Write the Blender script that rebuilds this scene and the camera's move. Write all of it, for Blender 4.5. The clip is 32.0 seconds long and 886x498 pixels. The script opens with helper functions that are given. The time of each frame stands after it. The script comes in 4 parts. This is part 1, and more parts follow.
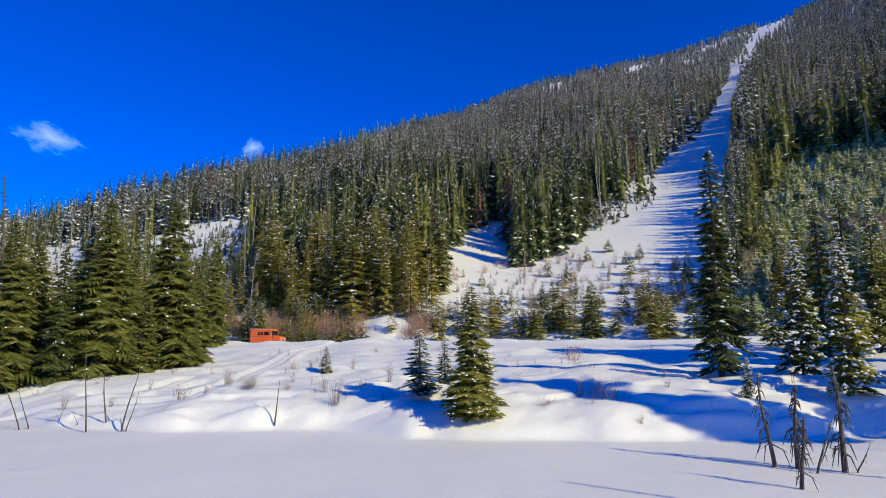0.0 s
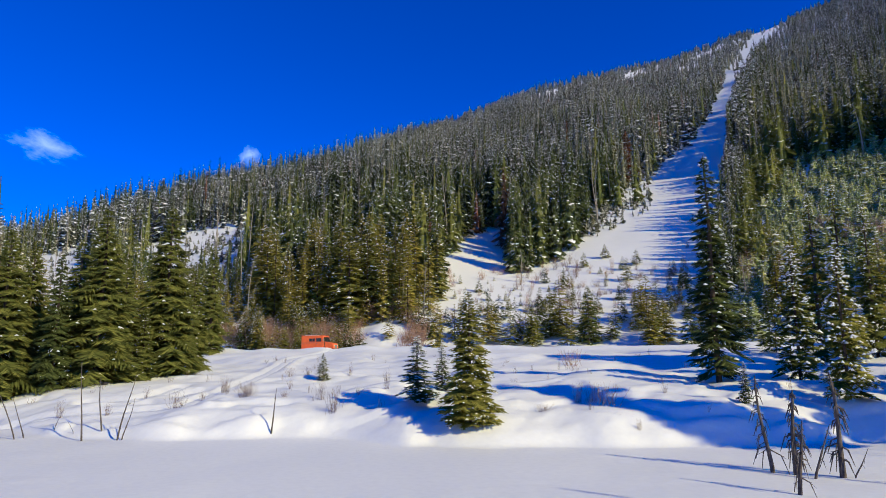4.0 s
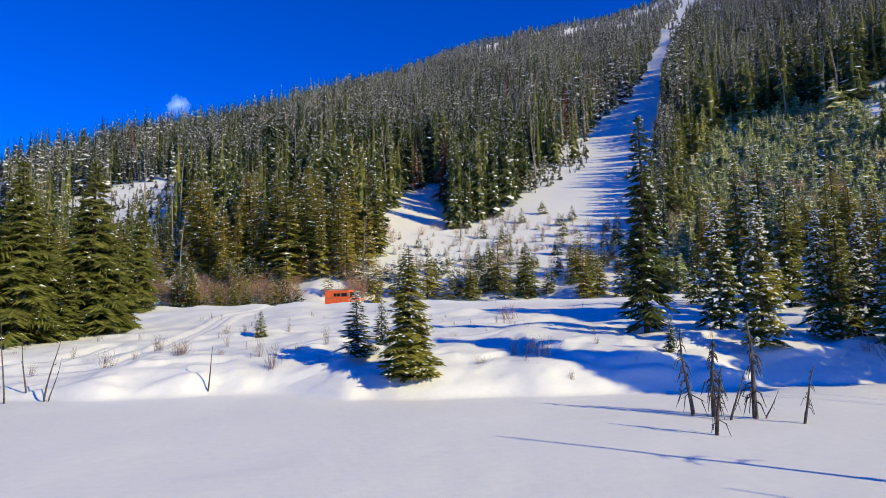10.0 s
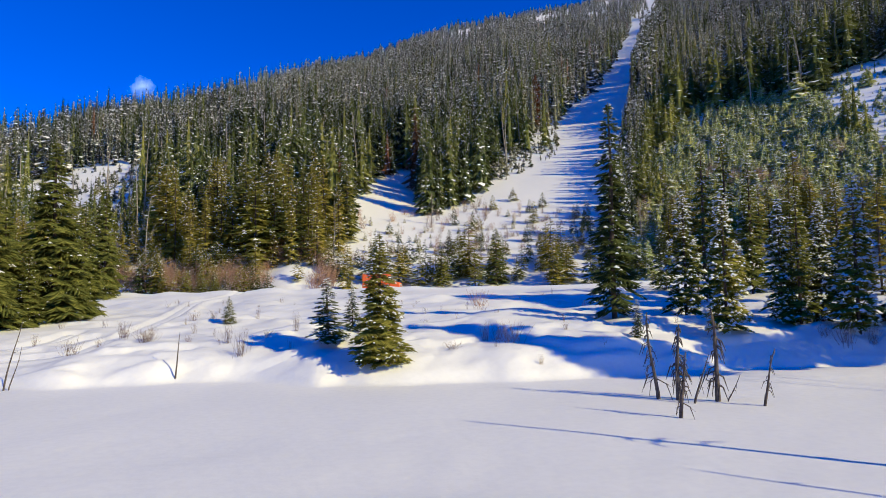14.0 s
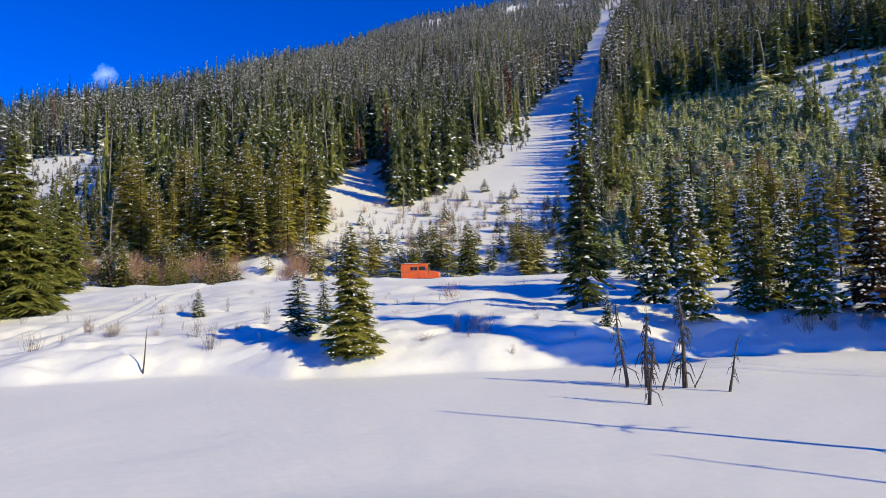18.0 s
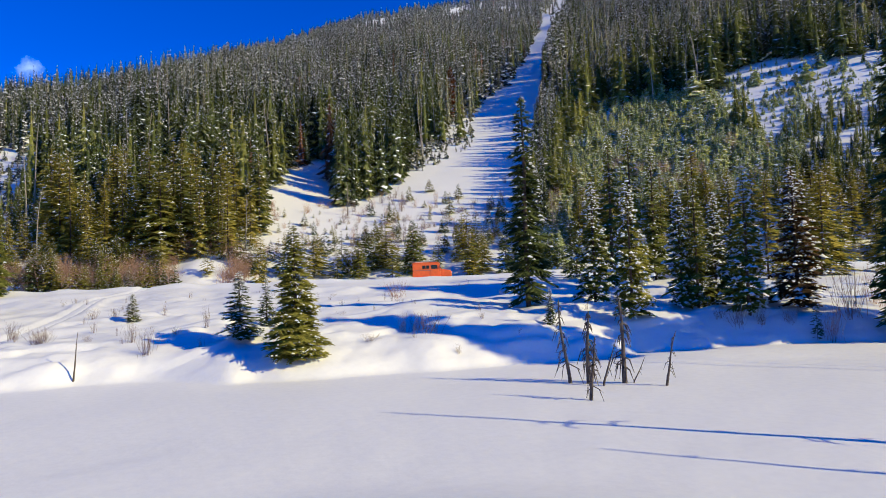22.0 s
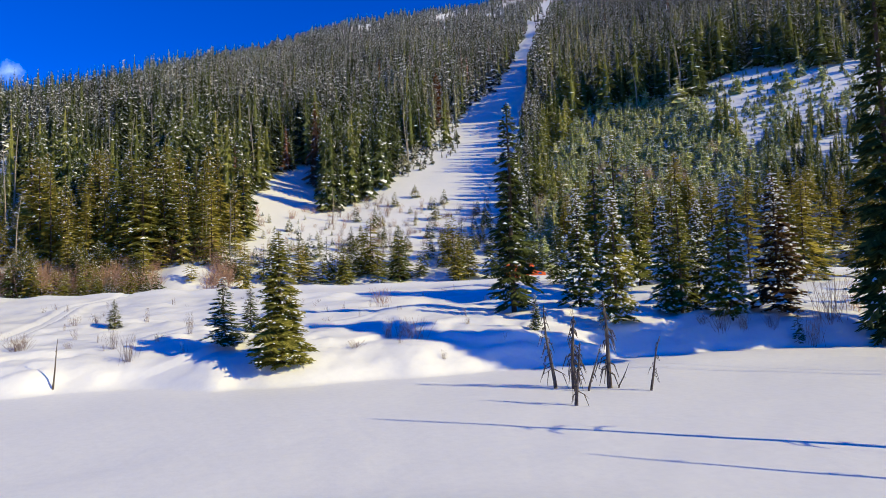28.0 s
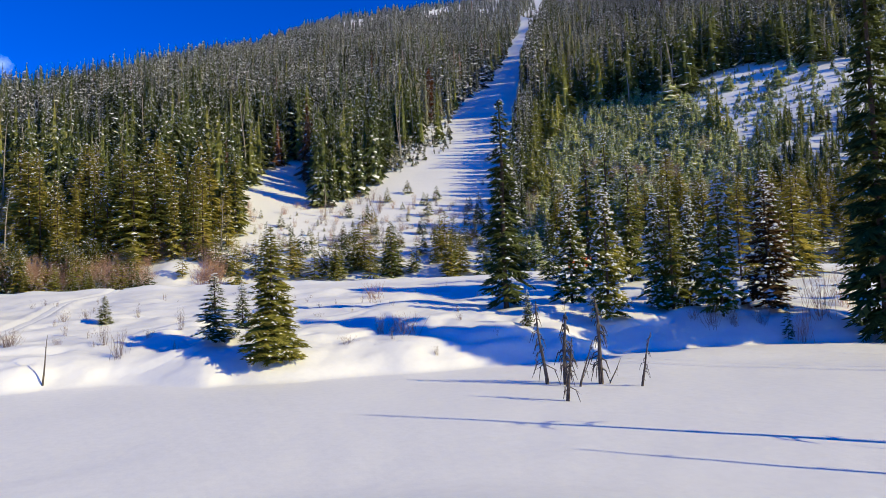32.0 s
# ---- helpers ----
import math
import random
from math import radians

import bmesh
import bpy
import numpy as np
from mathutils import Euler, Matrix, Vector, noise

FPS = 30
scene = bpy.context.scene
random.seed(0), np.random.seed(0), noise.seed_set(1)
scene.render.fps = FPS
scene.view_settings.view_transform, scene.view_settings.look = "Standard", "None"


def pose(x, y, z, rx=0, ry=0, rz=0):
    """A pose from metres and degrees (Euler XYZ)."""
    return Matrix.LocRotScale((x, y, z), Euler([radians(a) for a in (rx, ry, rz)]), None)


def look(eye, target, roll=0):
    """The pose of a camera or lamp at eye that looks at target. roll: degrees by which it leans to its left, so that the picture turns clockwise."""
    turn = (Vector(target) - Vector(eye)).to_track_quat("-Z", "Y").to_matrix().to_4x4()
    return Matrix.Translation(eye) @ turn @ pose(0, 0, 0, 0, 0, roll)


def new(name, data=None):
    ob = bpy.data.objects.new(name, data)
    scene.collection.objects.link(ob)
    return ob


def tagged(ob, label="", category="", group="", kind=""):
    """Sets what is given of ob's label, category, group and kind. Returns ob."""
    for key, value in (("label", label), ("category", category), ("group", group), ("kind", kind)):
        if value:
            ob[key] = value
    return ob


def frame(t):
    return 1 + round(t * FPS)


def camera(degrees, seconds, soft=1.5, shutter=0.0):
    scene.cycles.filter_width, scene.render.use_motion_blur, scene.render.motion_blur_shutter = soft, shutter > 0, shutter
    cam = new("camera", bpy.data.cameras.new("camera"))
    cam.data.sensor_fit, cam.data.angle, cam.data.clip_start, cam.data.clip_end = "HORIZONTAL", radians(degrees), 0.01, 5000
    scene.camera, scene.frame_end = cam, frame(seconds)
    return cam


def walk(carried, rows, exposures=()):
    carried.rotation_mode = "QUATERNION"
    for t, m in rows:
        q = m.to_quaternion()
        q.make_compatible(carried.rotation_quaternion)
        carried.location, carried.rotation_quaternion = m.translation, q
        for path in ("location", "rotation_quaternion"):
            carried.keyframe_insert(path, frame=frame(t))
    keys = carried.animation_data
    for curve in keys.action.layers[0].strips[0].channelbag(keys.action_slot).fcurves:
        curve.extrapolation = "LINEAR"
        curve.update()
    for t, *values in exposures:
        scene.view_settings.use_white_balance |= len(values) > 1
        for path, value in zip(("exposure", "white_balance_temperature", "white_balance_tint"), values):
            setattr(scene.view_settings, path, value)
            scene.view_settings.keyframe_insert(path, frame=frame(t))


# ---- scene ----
cam = camera(70.45, 32.0, 0.6)

# ---------------------------------------------------------------- camera: standing still on a snowbank, panning by hand
EYE = 4.2


def aim(yaw, pitch, roll):
    return pose(0, 0, EYE) @ pose(0, 0, 0, 0, 0, yaw) @ pose(0, 0, 0, 90 + pitch) @ pose(0, 0, 0, 0, 0, -roll)


PAN = [
    (0, 0.00, 8.60, 0.00), (0.5, 0.02, 8.70, 0.04), (1, 0.03, 8.76, 0.10), (1.5, 0.00, 8.83, 0.10),
    (2, -0.05, 8.90, 0.12), (2.5, -0.13, 8.97, 0.16), (3, -0.17, 9.05, 0.23), (3.5, -0.24, 9.12, 0.24),
    (5.5, -0.53, 9.32, 0.37), (6, -1.03, 9.04, 0.59), (6.5, -1.76, 8.72, 0.70), (7, -2.61, 8.23, 0.77),
    (7.5, -3.47, 7.59, 0.96), (8, -4.01, 7.02, 0.97), (8.5, -4.54, 6.39, 0.96), (9, -5.00, 5.82, 0.94),
    (9.5, -5.43, 5.37, 0.93), (10, -5.79, 5.09, 0.88), (10.5, -6.15, 4.88, 0.83), (11, -6.45, 4.71, 0.82),
    (11.5, -6.76, 4.54, 0.79), (12, -7.10, 4.36, 0.76), (12.5, -7.43, 4.19, 0.71), (13, -7.75, 4.01, 0.75),
    (13.5, -8.08, 3.89, 0.83), (14, -8.42, 3.81, 0.90), (14.5, -8.75, 3.67, 0.96), (16.5, -10.01, 3.24, 1.17),
    (17, -10.27, 3.14, 1.23), (17.5, -10.57, 3.04, 1.28), (18, -10.97, 2.94, 1.35), (18.5, -11.40, 2.94, 1.44),
    (19, -12.26, 2.89, 1.47), (19.5, -13.18, 2.85, 1.58), (20, -14.20, 2.82, 1.68), (20.5, -14.85, 2.80, 1.78),
    (21, -15.29, 2.81, 1.84), (21.5, -15.66, 2.80, 1.88), (22, -15.98, 2.83, 1.94), (22.5, -16.22, 2.81, 1.95),
    (23, -16.48, 2.79, 2.02), (23.5, -16.62, 2.81, 2.07), (24, -16.75, 2.89, 2.09), (24.5, -16.93, 2.93, 2.15),
    (25, -17.07, 2.98, 2.17), (25.5, -17.14, 3.06, 2.13), (27.5, -17.40, 3.16, 1.97), (28, -17.31, 3.30, 2.00),
    (28.5, -17.26, 3.32, 2.00), (29, -17.18, 3.35, 1.99), (29.5, -17.18, 3.38, 2.02), (30, -17.24, 3.37, 2.05),
    (30.5, -17.62, 3.26, 2.10), (31, -17.96, 3.13, 2.08), (31.5, -18.02, 3.00, 1.95), (32, -17.99, 2.91, 1.94),
]
walk(cam, [(t, aim(a, b, c)) for t, a, b, c in PAN], [(0, 0.17, 4080, 10), (6, 0.18, 4080, 10), (9, 0.22, 4130, 10), (12, 0.27, 4200, 10), (32, 0.31, 4200, 10)])

# ---------------------------------------------------------------- light
SUN_BEARING, SUN_HEIGHT = 130.5, 28.5     # degrees clockwise from +y, and above the horizon

world = bpy.data.worlds.new("winter_sky")
scene.world = world
world.use_nodes = True
wt = world.node_tree
wt.nodes.clear()
sky = wt.nodes.new("ShaderNodeTexSky")
sky.sky_type = "NISHITA"
sky.sun_disc = False
sky.sun_elevation, sky.sun_rotation = radians(SUN_HEIGHT), radians(SUN_BEARING)
sky.altitude, sky.air_density, sky.dust_density, sky.ozone_density = 1500, 1.0, 0.15, 2.5
deep = wt.nodes.new("ShaderNodeMix")
deep.data_type, deep.blend_type = "RGBA", "MULTIPLY"
deep.inputs["Factor"].default_value = 1.0
deep.inputs["B"].default_value = (0.01, 0.355, 0.81, 1)
back = wt.nodes.new("ShaderNodeBackground")
back.inputs["Strength"].default_value = 0.108
wout = wt.nodes.new("ShaderNodeOutputWorld")
wt.links.new(sky.outputs[0], deep.inputs["A"])
wt.links.new(deep.outputs["Result"], back.inputs["Color"])
wt.links.new(back.outputs[0], wout.inputs["Surface"])

sun = new("sun", bpy.data.lights.new("sun", "SUN"))
sun.data.energy, sun.data.angle, sun.data.color = 5.1, radians(0.53), (1.0, 0.63, 0.155)
b, e = radians(SUN_BEARING), radians(SUN_HEIGHT)
toward = Vector((math.sin(b) * math.cos(e), math.cos(b) * math.cos(e), math.sin(e)))
sun.matrix_world = look(toward * 300, (0, 0, 0))
scene.view_settings.exposure = 0.0


# ---------------------------------------------------------------- materials
class Nodes:
    """A principled material and short ways to wire it."""

    def __init__(self, name, rough=0.8, metal=0.0, spec=0.5):
        self.mat = bpy.data.materials.new(name)
        self.mat.use_nodes = True
        self.t = self.mat.node_tree
        self.p = self.t.nodes["Principled BSDF"]
        self.p.inputs["Roughness"].default_value = rough
        self.p.inputs["Metallic"].default_value = metal
        self.p.inputs["Specular IOR Level"].default_value = spec

    def node(self, kind, **values):
        n = self.t.nodes.new(kind)
        for k, v in values.items():
            n.inputs[k.replace("_", " ")].default_value = v
        return n

    def link(self, a, b):
        self.t.links.new(a, b)

    def noise(self, scale, detail=4.0, rough=0.55, space="Object"):
        co = self.node("ShaderNodeTexCoord")
        n = self.node("ShaderNodeTexNoise", Scale=scale, Detail=detail, Roughness=rough)
        self.link(co.outputs[space], n.inputs["Vector"])
        return n.outputs["Fac"]

    def ramp(self, fac, *stops):
        r = self.node("ShaderNodeValToRGB")
        while len(r.color_ramp.elements) < len(stops):
            r.color_ramp.elements.new(0.5)
        for el, (at, col) in zip(r.color_ramp.elements, stops):
            el.position, el.color = at, (*col, 1)
        self.link(fac, r.inputs["Fac"])
        return r.outputs["Color"]

    def mix(self, fac, a, b, kind="MIX"):
        m = self.node("ShaderNodeMix")
        m.data_type, m.blend_type = "RGBA", kind
        for sock, v in (("Factor", fac), ("A", a), ("B", b)):
            if isinstance(v, (int, float)):
                m.inputs[sock].default_value = v
            elif isinstance(v, tuple):
                m.inputs[sock].default_value = (*v, 1)
            else:
                self.link(v, m.inputs[sock])
        return m.outputs["Result"]

    def colour(self, c):
        if isinstance(c, tuple):
            self.p.inputs["Base Color"].default_value = (*c, 1)
        else:
            self.link(c, self.p.inputs["Base Color"])
        return self

    def bump(self, *layers):
        last = None
        for fac, strength, dist in layers:
            n = self.node("ShaderNodeBump", Strength=strength, Distance=dist)
            self.link(fac, n.inputs["Height"])
            if last:
                self.link(last, n.inputs["Normal"])
            last = n.outputs["Normal"]
        self.link(last, self.p.inputs["Normal"])
        return self


def snow_material():
    m = Nodes("snow", 0.62, spec=0.25)
    broad, fine = m.noise(0.12, 3), m.noise(3.5, 5)
    m.colour(m.mix(0.35, m.ramp(broad, (0.3, (0.81, 0.81, 0.82)), (0.7, (0.86, 0.855, 0.85))),
                   m.ramp(fine, (0.35, (0.78, 0.78, 0.80)), (0.6, (0.87, 0.87, 0.87)))))
    m.bump((broad, 0.25, 0.6), (m.noise(0.9, 4), 0.2, 0.14), (m.noise(2.8, 3), 0.12, 0.03), (m.noise(14, 3), 0.12, 0.01))
    return m.mat


def clump_snow_material():
    m = Nodes("bough_snow", 0.6, spec=0.25)
    f = m.noise(6, 3)
    m.colour(m.ramp(f, (0.3, (0.80, 0.81, 0.82)), (0.7, (0.92, 0.92, 0.91))))
    m.bump((f, 0.4, 0.04))
    return m.mat


def needle_material(name, dark, mid, lit, frost=0.0):
    m = Nodes(name, 0.85, spec=0.06)
    tone = m.node("ShaderNodeAttribute")
    tone.attribute_name = "tone"
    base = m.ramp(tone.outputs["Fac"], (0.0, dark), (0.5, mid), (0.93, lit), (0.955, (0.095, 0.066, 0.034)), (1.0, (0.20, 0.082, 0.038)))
    geo = m.node("ShaderNodeNewGeometry")
    per = m.ramp(geo.outputs["Random Per Island"], (0.0, (0.45, 0.47, 0.45)), (0.6, (0.95, 0.95, 0.9)), (1.0, (1.6, 1.5, 1.25)))
    col = m.mix(1.0, base, per, "MULTIPLY")
    speck = m.noise(4.5, 4, 0.7)
    if frost:
        white = m.ramp(speck, (0.60 - frost, (0, 0, 0)), (0.68 - frost * 0.5, (0.8, 0.8, 0.8)))
        col = m.mix(white, col, (0.75, 0.76, 0.77))
    m.colour(col)
    m.bump((m.noise(9, 3), 0.5, 0.05))
    through_light = m.node("ShaderNodeBsdfTranslucent")
    m.link(col, through_light.inputs["Color"])
    both = m.node("ShaderNodeMixShader", Fac=0.16)
    m.link(m.p.outputs[0], both.inputs[1])
    m.link(through_light.outputs[0], both.inputs[2])
    m.link(both.outputs[0], [n for n in m.t.nodes if n.type == "OUTPUT_MATERIAL"][0].inputs["Surface"])
    return m.mat


def bark_material(name, a, b):
    m = Nodes(name, 0.9, spec=0.15)
    f = m.noise(7, 5, 0.65)
    m.colour(m.ramp(f, (0.3, a), (0.68, b)))
    m.bump((f, 0.6, 0.03), (m.noise(28, 3), 0.3, 0.01))
    return m.mat


def packed_snow_material():
    # packed snow, whitened further to stand for sun catching the groove
    m = Nodes("packed_snow", 0.5, spec=0.3)
    f = m.noise(2.2, 4)
    m.colour(m.ramp(f, (0.3, (0.91, 0.91, 0.91)), (0.7, (0.95, 0.95, 0.94))))
    m.bump((f, 0.2, 0.03), (m.noise(9, 3), 0.15, 0.01))
    return m.mat


SNOW = snow_material()
PACKED = packed_snow_material()
CLUMP = clump_snow_material()
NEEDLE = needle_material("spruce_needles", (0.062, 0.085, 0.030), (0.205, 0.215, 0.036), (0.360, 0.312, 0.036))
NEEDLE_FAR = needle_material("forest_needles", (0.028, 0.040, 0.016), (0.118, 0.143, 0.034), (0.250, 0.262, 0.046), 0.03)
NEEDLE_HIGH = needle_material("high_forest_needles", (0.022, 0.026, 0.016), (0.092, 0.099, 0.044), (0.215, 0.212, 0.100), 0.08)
NEEDLE_FROST = needle_material("frosted_needles", (0.20, 0.255, 0.050), (0.34, 0.40, 0.062), (0.48, 0.49, 0.080), 0.11)
BARK = bark_material("conifer_bark", (0.045, 0.033, 0.024), (0.13, 0.10, 0.075))
GREY_WOOD = bark_material("dead_grey_wood", (0.040, 0.033, 0.03), (0.16, 0.135, 0.12))
PALE_WOOD = bark_material("pale_dead_wood", (0.20, 0.18, 0.15), (0.42, 0.38, 0.32))
BANK_TWIG = bark_material("grey_twigs", (0.12, 0.085, 0.072), (0.31, 0.235, 0.20))
TWIG = bark_material("shrub_twigs", (0.24, 0.145, 0.10), (0.52, 0.355, 0.26))


# ---------------------------------------------------------------- land
LATTICE = np.random.default_rng(3).random((256, 256))


def value_noise(x, y):
    xi, yi = np.floor(x).astype(int), np.floor(y).astype(int)
    fx, fy = x - xi, y - yi
    fx, fy = fx * fx * (3 - 2 * fx), fy * fy * (3 - 2 * fy)
    g = lambda i, j: LATTICE[i % 256, j % 256]
    top = g(xi, yi) * (1 - fx) + g(xi + 1, yi) * fx
    low = g(xi, yi + 1) * (1 - fx) + g(xi + 1, yi + 1) * fx
    return (top * (1 - fy) + low * fy) * 2 - 1


def fractal(x, y, size, octaves=3):
    total, amp = 0, 1.0
    for k in range(octaves):
        total = total + amp * value_noise(x / size * 2 ** k + 17.3 * k, y / size * 2 ** k + 5.1 * k)
        amp *= 0.5
    return total


def smooth(a, b, v):
    s = np.clip((v - a) / (b - a), 0, 1)
    return s * s * (3 - 2 * s)


def glide(v, xs, ys):
    """Smooth curve through a few stations."""
    v = np.clip(v, xs[0], xs[-1])
    i = np.clip(np.searchsorted(xs, v, side="right") - 1, 0, len(xs) - 2)
    xs, ys = np.array(xs, float), np.array(ys, float)
    slopes = np.gradient(ys, xs)
    h = xs[i + 1] - xs[i]
    u = (v - xs[i]) / h
    return ((2 * u ** 3 - 3 * u ** 2 + 1) * ys[i] + (u ** 3 - 2 * u ** 2 + u) * h * slopes[i]
            + (-2 * u ** 3 + 3 * u ** 2) * ys[i + 1] + (u ** 3 - u ** 2) * h * slopes[i + 1])


def shore(x):
    """How far off the pond's far edge lies."""
    return glide(x, (-70, -40, -26, -20, -8, 0, 8, 15, 27, 33, 60), (52, 44, 37.3, 33.5, 30.7, 29.7, 28.7, 28.2, 27.4, 25.0, 18))


def road_line(x):
    return 81.0 - 0.322 * x


def ridge(bearing):
    """Range of the ridge, and its height over the eye in degrees."""
    far = glide(bearing, (-180, -90, -60, -36, -15, -4, 4, 14, 31, 55, 80, 130, 180), (900, 700, 420, 400, 450, 520, 700, 900, 1050, 1000, 800, 900, 900))
    up = glide(bearing, (-180, -100, -60, -36, -28.4, -20, -15, -4.5, 1, 6.3, 12, 22, 26.4, 31, 42, 55, 80, 120, 180),
               (4, 4, 6, 7.9, 10.8, 14.2, 15.6, 18.5, 20.1, 22.1, 23.4, 24.4, 25.0, 25.7, 27.6, 29, 18, 6, 4))
    return far, up


TRACK = ((-25.8, 35.8), (-23.2, 36.6), (-18.4, 36.1), (-14.5, 36.3), (-13.9, 43.4), (-14.2, 52.8), (-16.3, 69.5), (-12.9, 82.4))   # packed trail up the bank
SPUR = ((-21.7, 39.5), (-18.7, 39.3), (-18.1, 41.3), (-18.0, 44.7))   # older trail beside it


def ground(x, y):
    x, y = np.asarray(x, float), np.asarray(y, float)
    r, bearing = np.hypot(x, y), np.degrees(np.arctan2(x, y))
    d = y - shore(x) - 1.0 * fractal(x, y * 0 + 3.0, 8.0, 2) - 0.5 * fractal(x, y * 0 + 7.0, 2.6, 2)
    span = np.maximum(road_line(x) - 6 - shore(x), 12)
    climb = np.clip((d - 0.5) / span, 0, 1)
    front = smooth(65, 50, np.abs(bearing))
    lip = (0.35 + 0.65 * smooth(-17, -7, x)) * (1 - 0.5 * np.exp(-((x + 4.5) / 5.0) ** 2))
    bank = lip * (0.30 * smooth(0.0, 0.6, d) + 0.42 * smooth(0.2, 2.6, d) * smooth(24, 6, d)) + 4.0 * climb ** 0.66
    bumps = (0.34 * fractal(x * 0.8, y, 10, 2) + 0.16 * fractal(x + 40, y, 3.4, 2)) * smooth(0.2, 4, d) * smooth(span + 2, span - 8, d)
    off = y - road_line(x)
    drift = fractal(x * 0.8 + 9, y * 1.6, 4.5, 3)
    bumps = bumps + 0.22 * smooth(0.02, 0.24, drift) * smooth(0.1, 1.2, d) * smooth(26, 8, d)
    bumps = bumps + (0.085 * fractal(x * 0.8 + 21, y, 1.9, 2) + 0.05 * smooth(0.1, 0.5, fractal(x + 3, y * 1.3 + 11, 1.1, 2))) * smooth(0.3, 1.5, d) * smooth(span, span - 10, d)
    bank = bank + bumps
    berm = (0.48 + 0.20 * fractal(x, y * 0.4, 3.2, 2)) * np.exp(-((off + 4.6) / 1.3) ** 2)
    bank = bank + berm - 0.42 * smooth(3.4, 2.4, np.abs(off))
    # packed trail
    near = np.full(x.shape, 99.0)
    for (ax, ay), (bx, by) in list(zip(TRACK[:-1], TRACK[1:])) + list(zip(SPUR[:-1], SPUR[1:])):
        u = np.clip(((x - ax) * (bx - ax) + (y - ay) * (by - ay)) / ((bx - ax) ** 2 + (by - ay) ** 2), 0, 1)
        near = np.minimum(near, np.hypot(x - ax - u * (bx - ax), y - ay - u * (by - ay)))
    bank = bank - 0.85 * bumps * smooth(1.8, 0.7, near) - 0.17 * smooth(0.72, 0.50, near) + 0.05 * np.exp(-((near - 0.95) / 0.25) ** 2)
    bank = bank * front
    # the hillside
    far, up = ridge(bearing)
    foot = np.where(np.abs(bearing) < 62, (road_line(x) + 6 - y + r * np.cos(np.radians(bearing))) / np.maximum(np.cos(np.radians(bearing)), 0.45), 150)
    foot = np.clip(foot, 60, 200)
    top = EYE + far * np.tan(np.radians(up))
    s = (r - foot) / (far - foot)
    rise = np.where(s > 0, (top - 4.4) * np.clip(s, 0, 1) ** (0.97 + 0.15 * smooth(-8, 10, bearing)), 0)
    rise = np.where(s > 1, (top - 4.4) * np.clip(1 - 0.45 * (s - 1), 0, 1), rise)
    rise = rise + np.clip(s, 0, 1) ** 0.5 * (4.0 * fractal(x, y, 90, 3) + 0.7 * fractal(x, y, 14, 2)) * smooth(0, 60, r - foot)
    swell = 0.26 * np.exp(-((y - shore(x) + 1.6) / 2.4) ** 2) * smooth(13, 21, x) * smooth(60, 45, x) * (d < 60)
    z = bank + rise + swell + 0.018 * fractal(x, y, 3.0, 2)
    z = z + 0.60 * np.exp(-((x + 4.5) / 5.0) ** 2 - ((y - 37.0) / 3.6) ** 2)      # swell behind the lone spruce
    z = z + (1.3 + 0.5 * fractal(x, y, 3.5, 2)) * np.exp(-((x + 7.8) / 3.6) ** 2 - ((y - 95.0) / 6.0) ** 2)       # drift beyond the road
    z = z - 10.0 * smooth(40, 55, bearing) * smooth(62, 56, bearing) * smooth(150, 230, r) * smooth(440, 330, r)   # the spur that falls away to the east
    # snowbank on which the camera stands
    here = smooth(13.5, 3.0, r) * 2.6
    return z + here


def land_mesh():
    fine = np.arange(-62, 62.01, 0.30)
    coarse = np.arange(64, 298, 4.0)
    a = np.radians(np.concatenate([fine, coarse]))
    r = np.concatenate([[0.6, 1.5, 3, 5, 7, 9, 11, 12.5], np.arange(13.5, 26, 0.6), np.arange(26, 40, 0.22), np.arange(40, 60, 0.34), np.arange(60, 96, 0.5), np.geomspace(96.5, 1500, 110), [1800, 2300, 3000, 4200]])
    A, R = np.meshgrid(a, r)
    X, Y = R * np.sin(A), R * np.cos(A)
    Z = ground(X, Y)
    n, k = len(a), len(r)
    verts = np.stack([X, Y, Z], -1).reshape(-1, 3)
    i = np.arange(k - 1)[:, None] * n
    j = np.arange(n)[None, :]
    j2 = (j + 1) % n
    quads = np.stack([i + j, i + n + j, i + n + j2, i + j2], -1).reshape(-1, 4)
    verts = np.vstack([verts, [[0, 0, float(ground(0.0, 0.001))]]])
    c = len(verts) - 1
    mesh = bpy.data.meshes.new("ground")
    tris = np.stack([np.full(n, c), np.arange(n), (np.arange(n) + 1) % n], -1)
    mesh.vertices.add(len(verts))
    mesh.vertices.foreach_set("co", verts.ravel())
    loops = np.concatenate([quads.ravel(), tris.ravel()])
    mesh.loops.add(len(loops))
    mesh.loops.foreach_set("vertex_index", loops)
    starts = np.concatenate([np.arange(len(quads)) * 4, len(quads) * 4 + np.arange(n) * 3])
    mesh.polygons.add(len(starts))
    mesh.polygons.foreach_set("loop_start", starts)
    mesh.update(calc_edges=True)
    mesh.flip_normals() if mesh.polygons[0].normal.z < 0 else None
    mesh.shade_smooth()
    return mesh


land = new("ground", land_mesh())
land.data.materials.append(SNOW)
tagged(land, "smooth white snow over a frozen pond, bank and mountainside", "snow ground", kind="structure")


def zat(x, y):
    return float(ground(x, y))


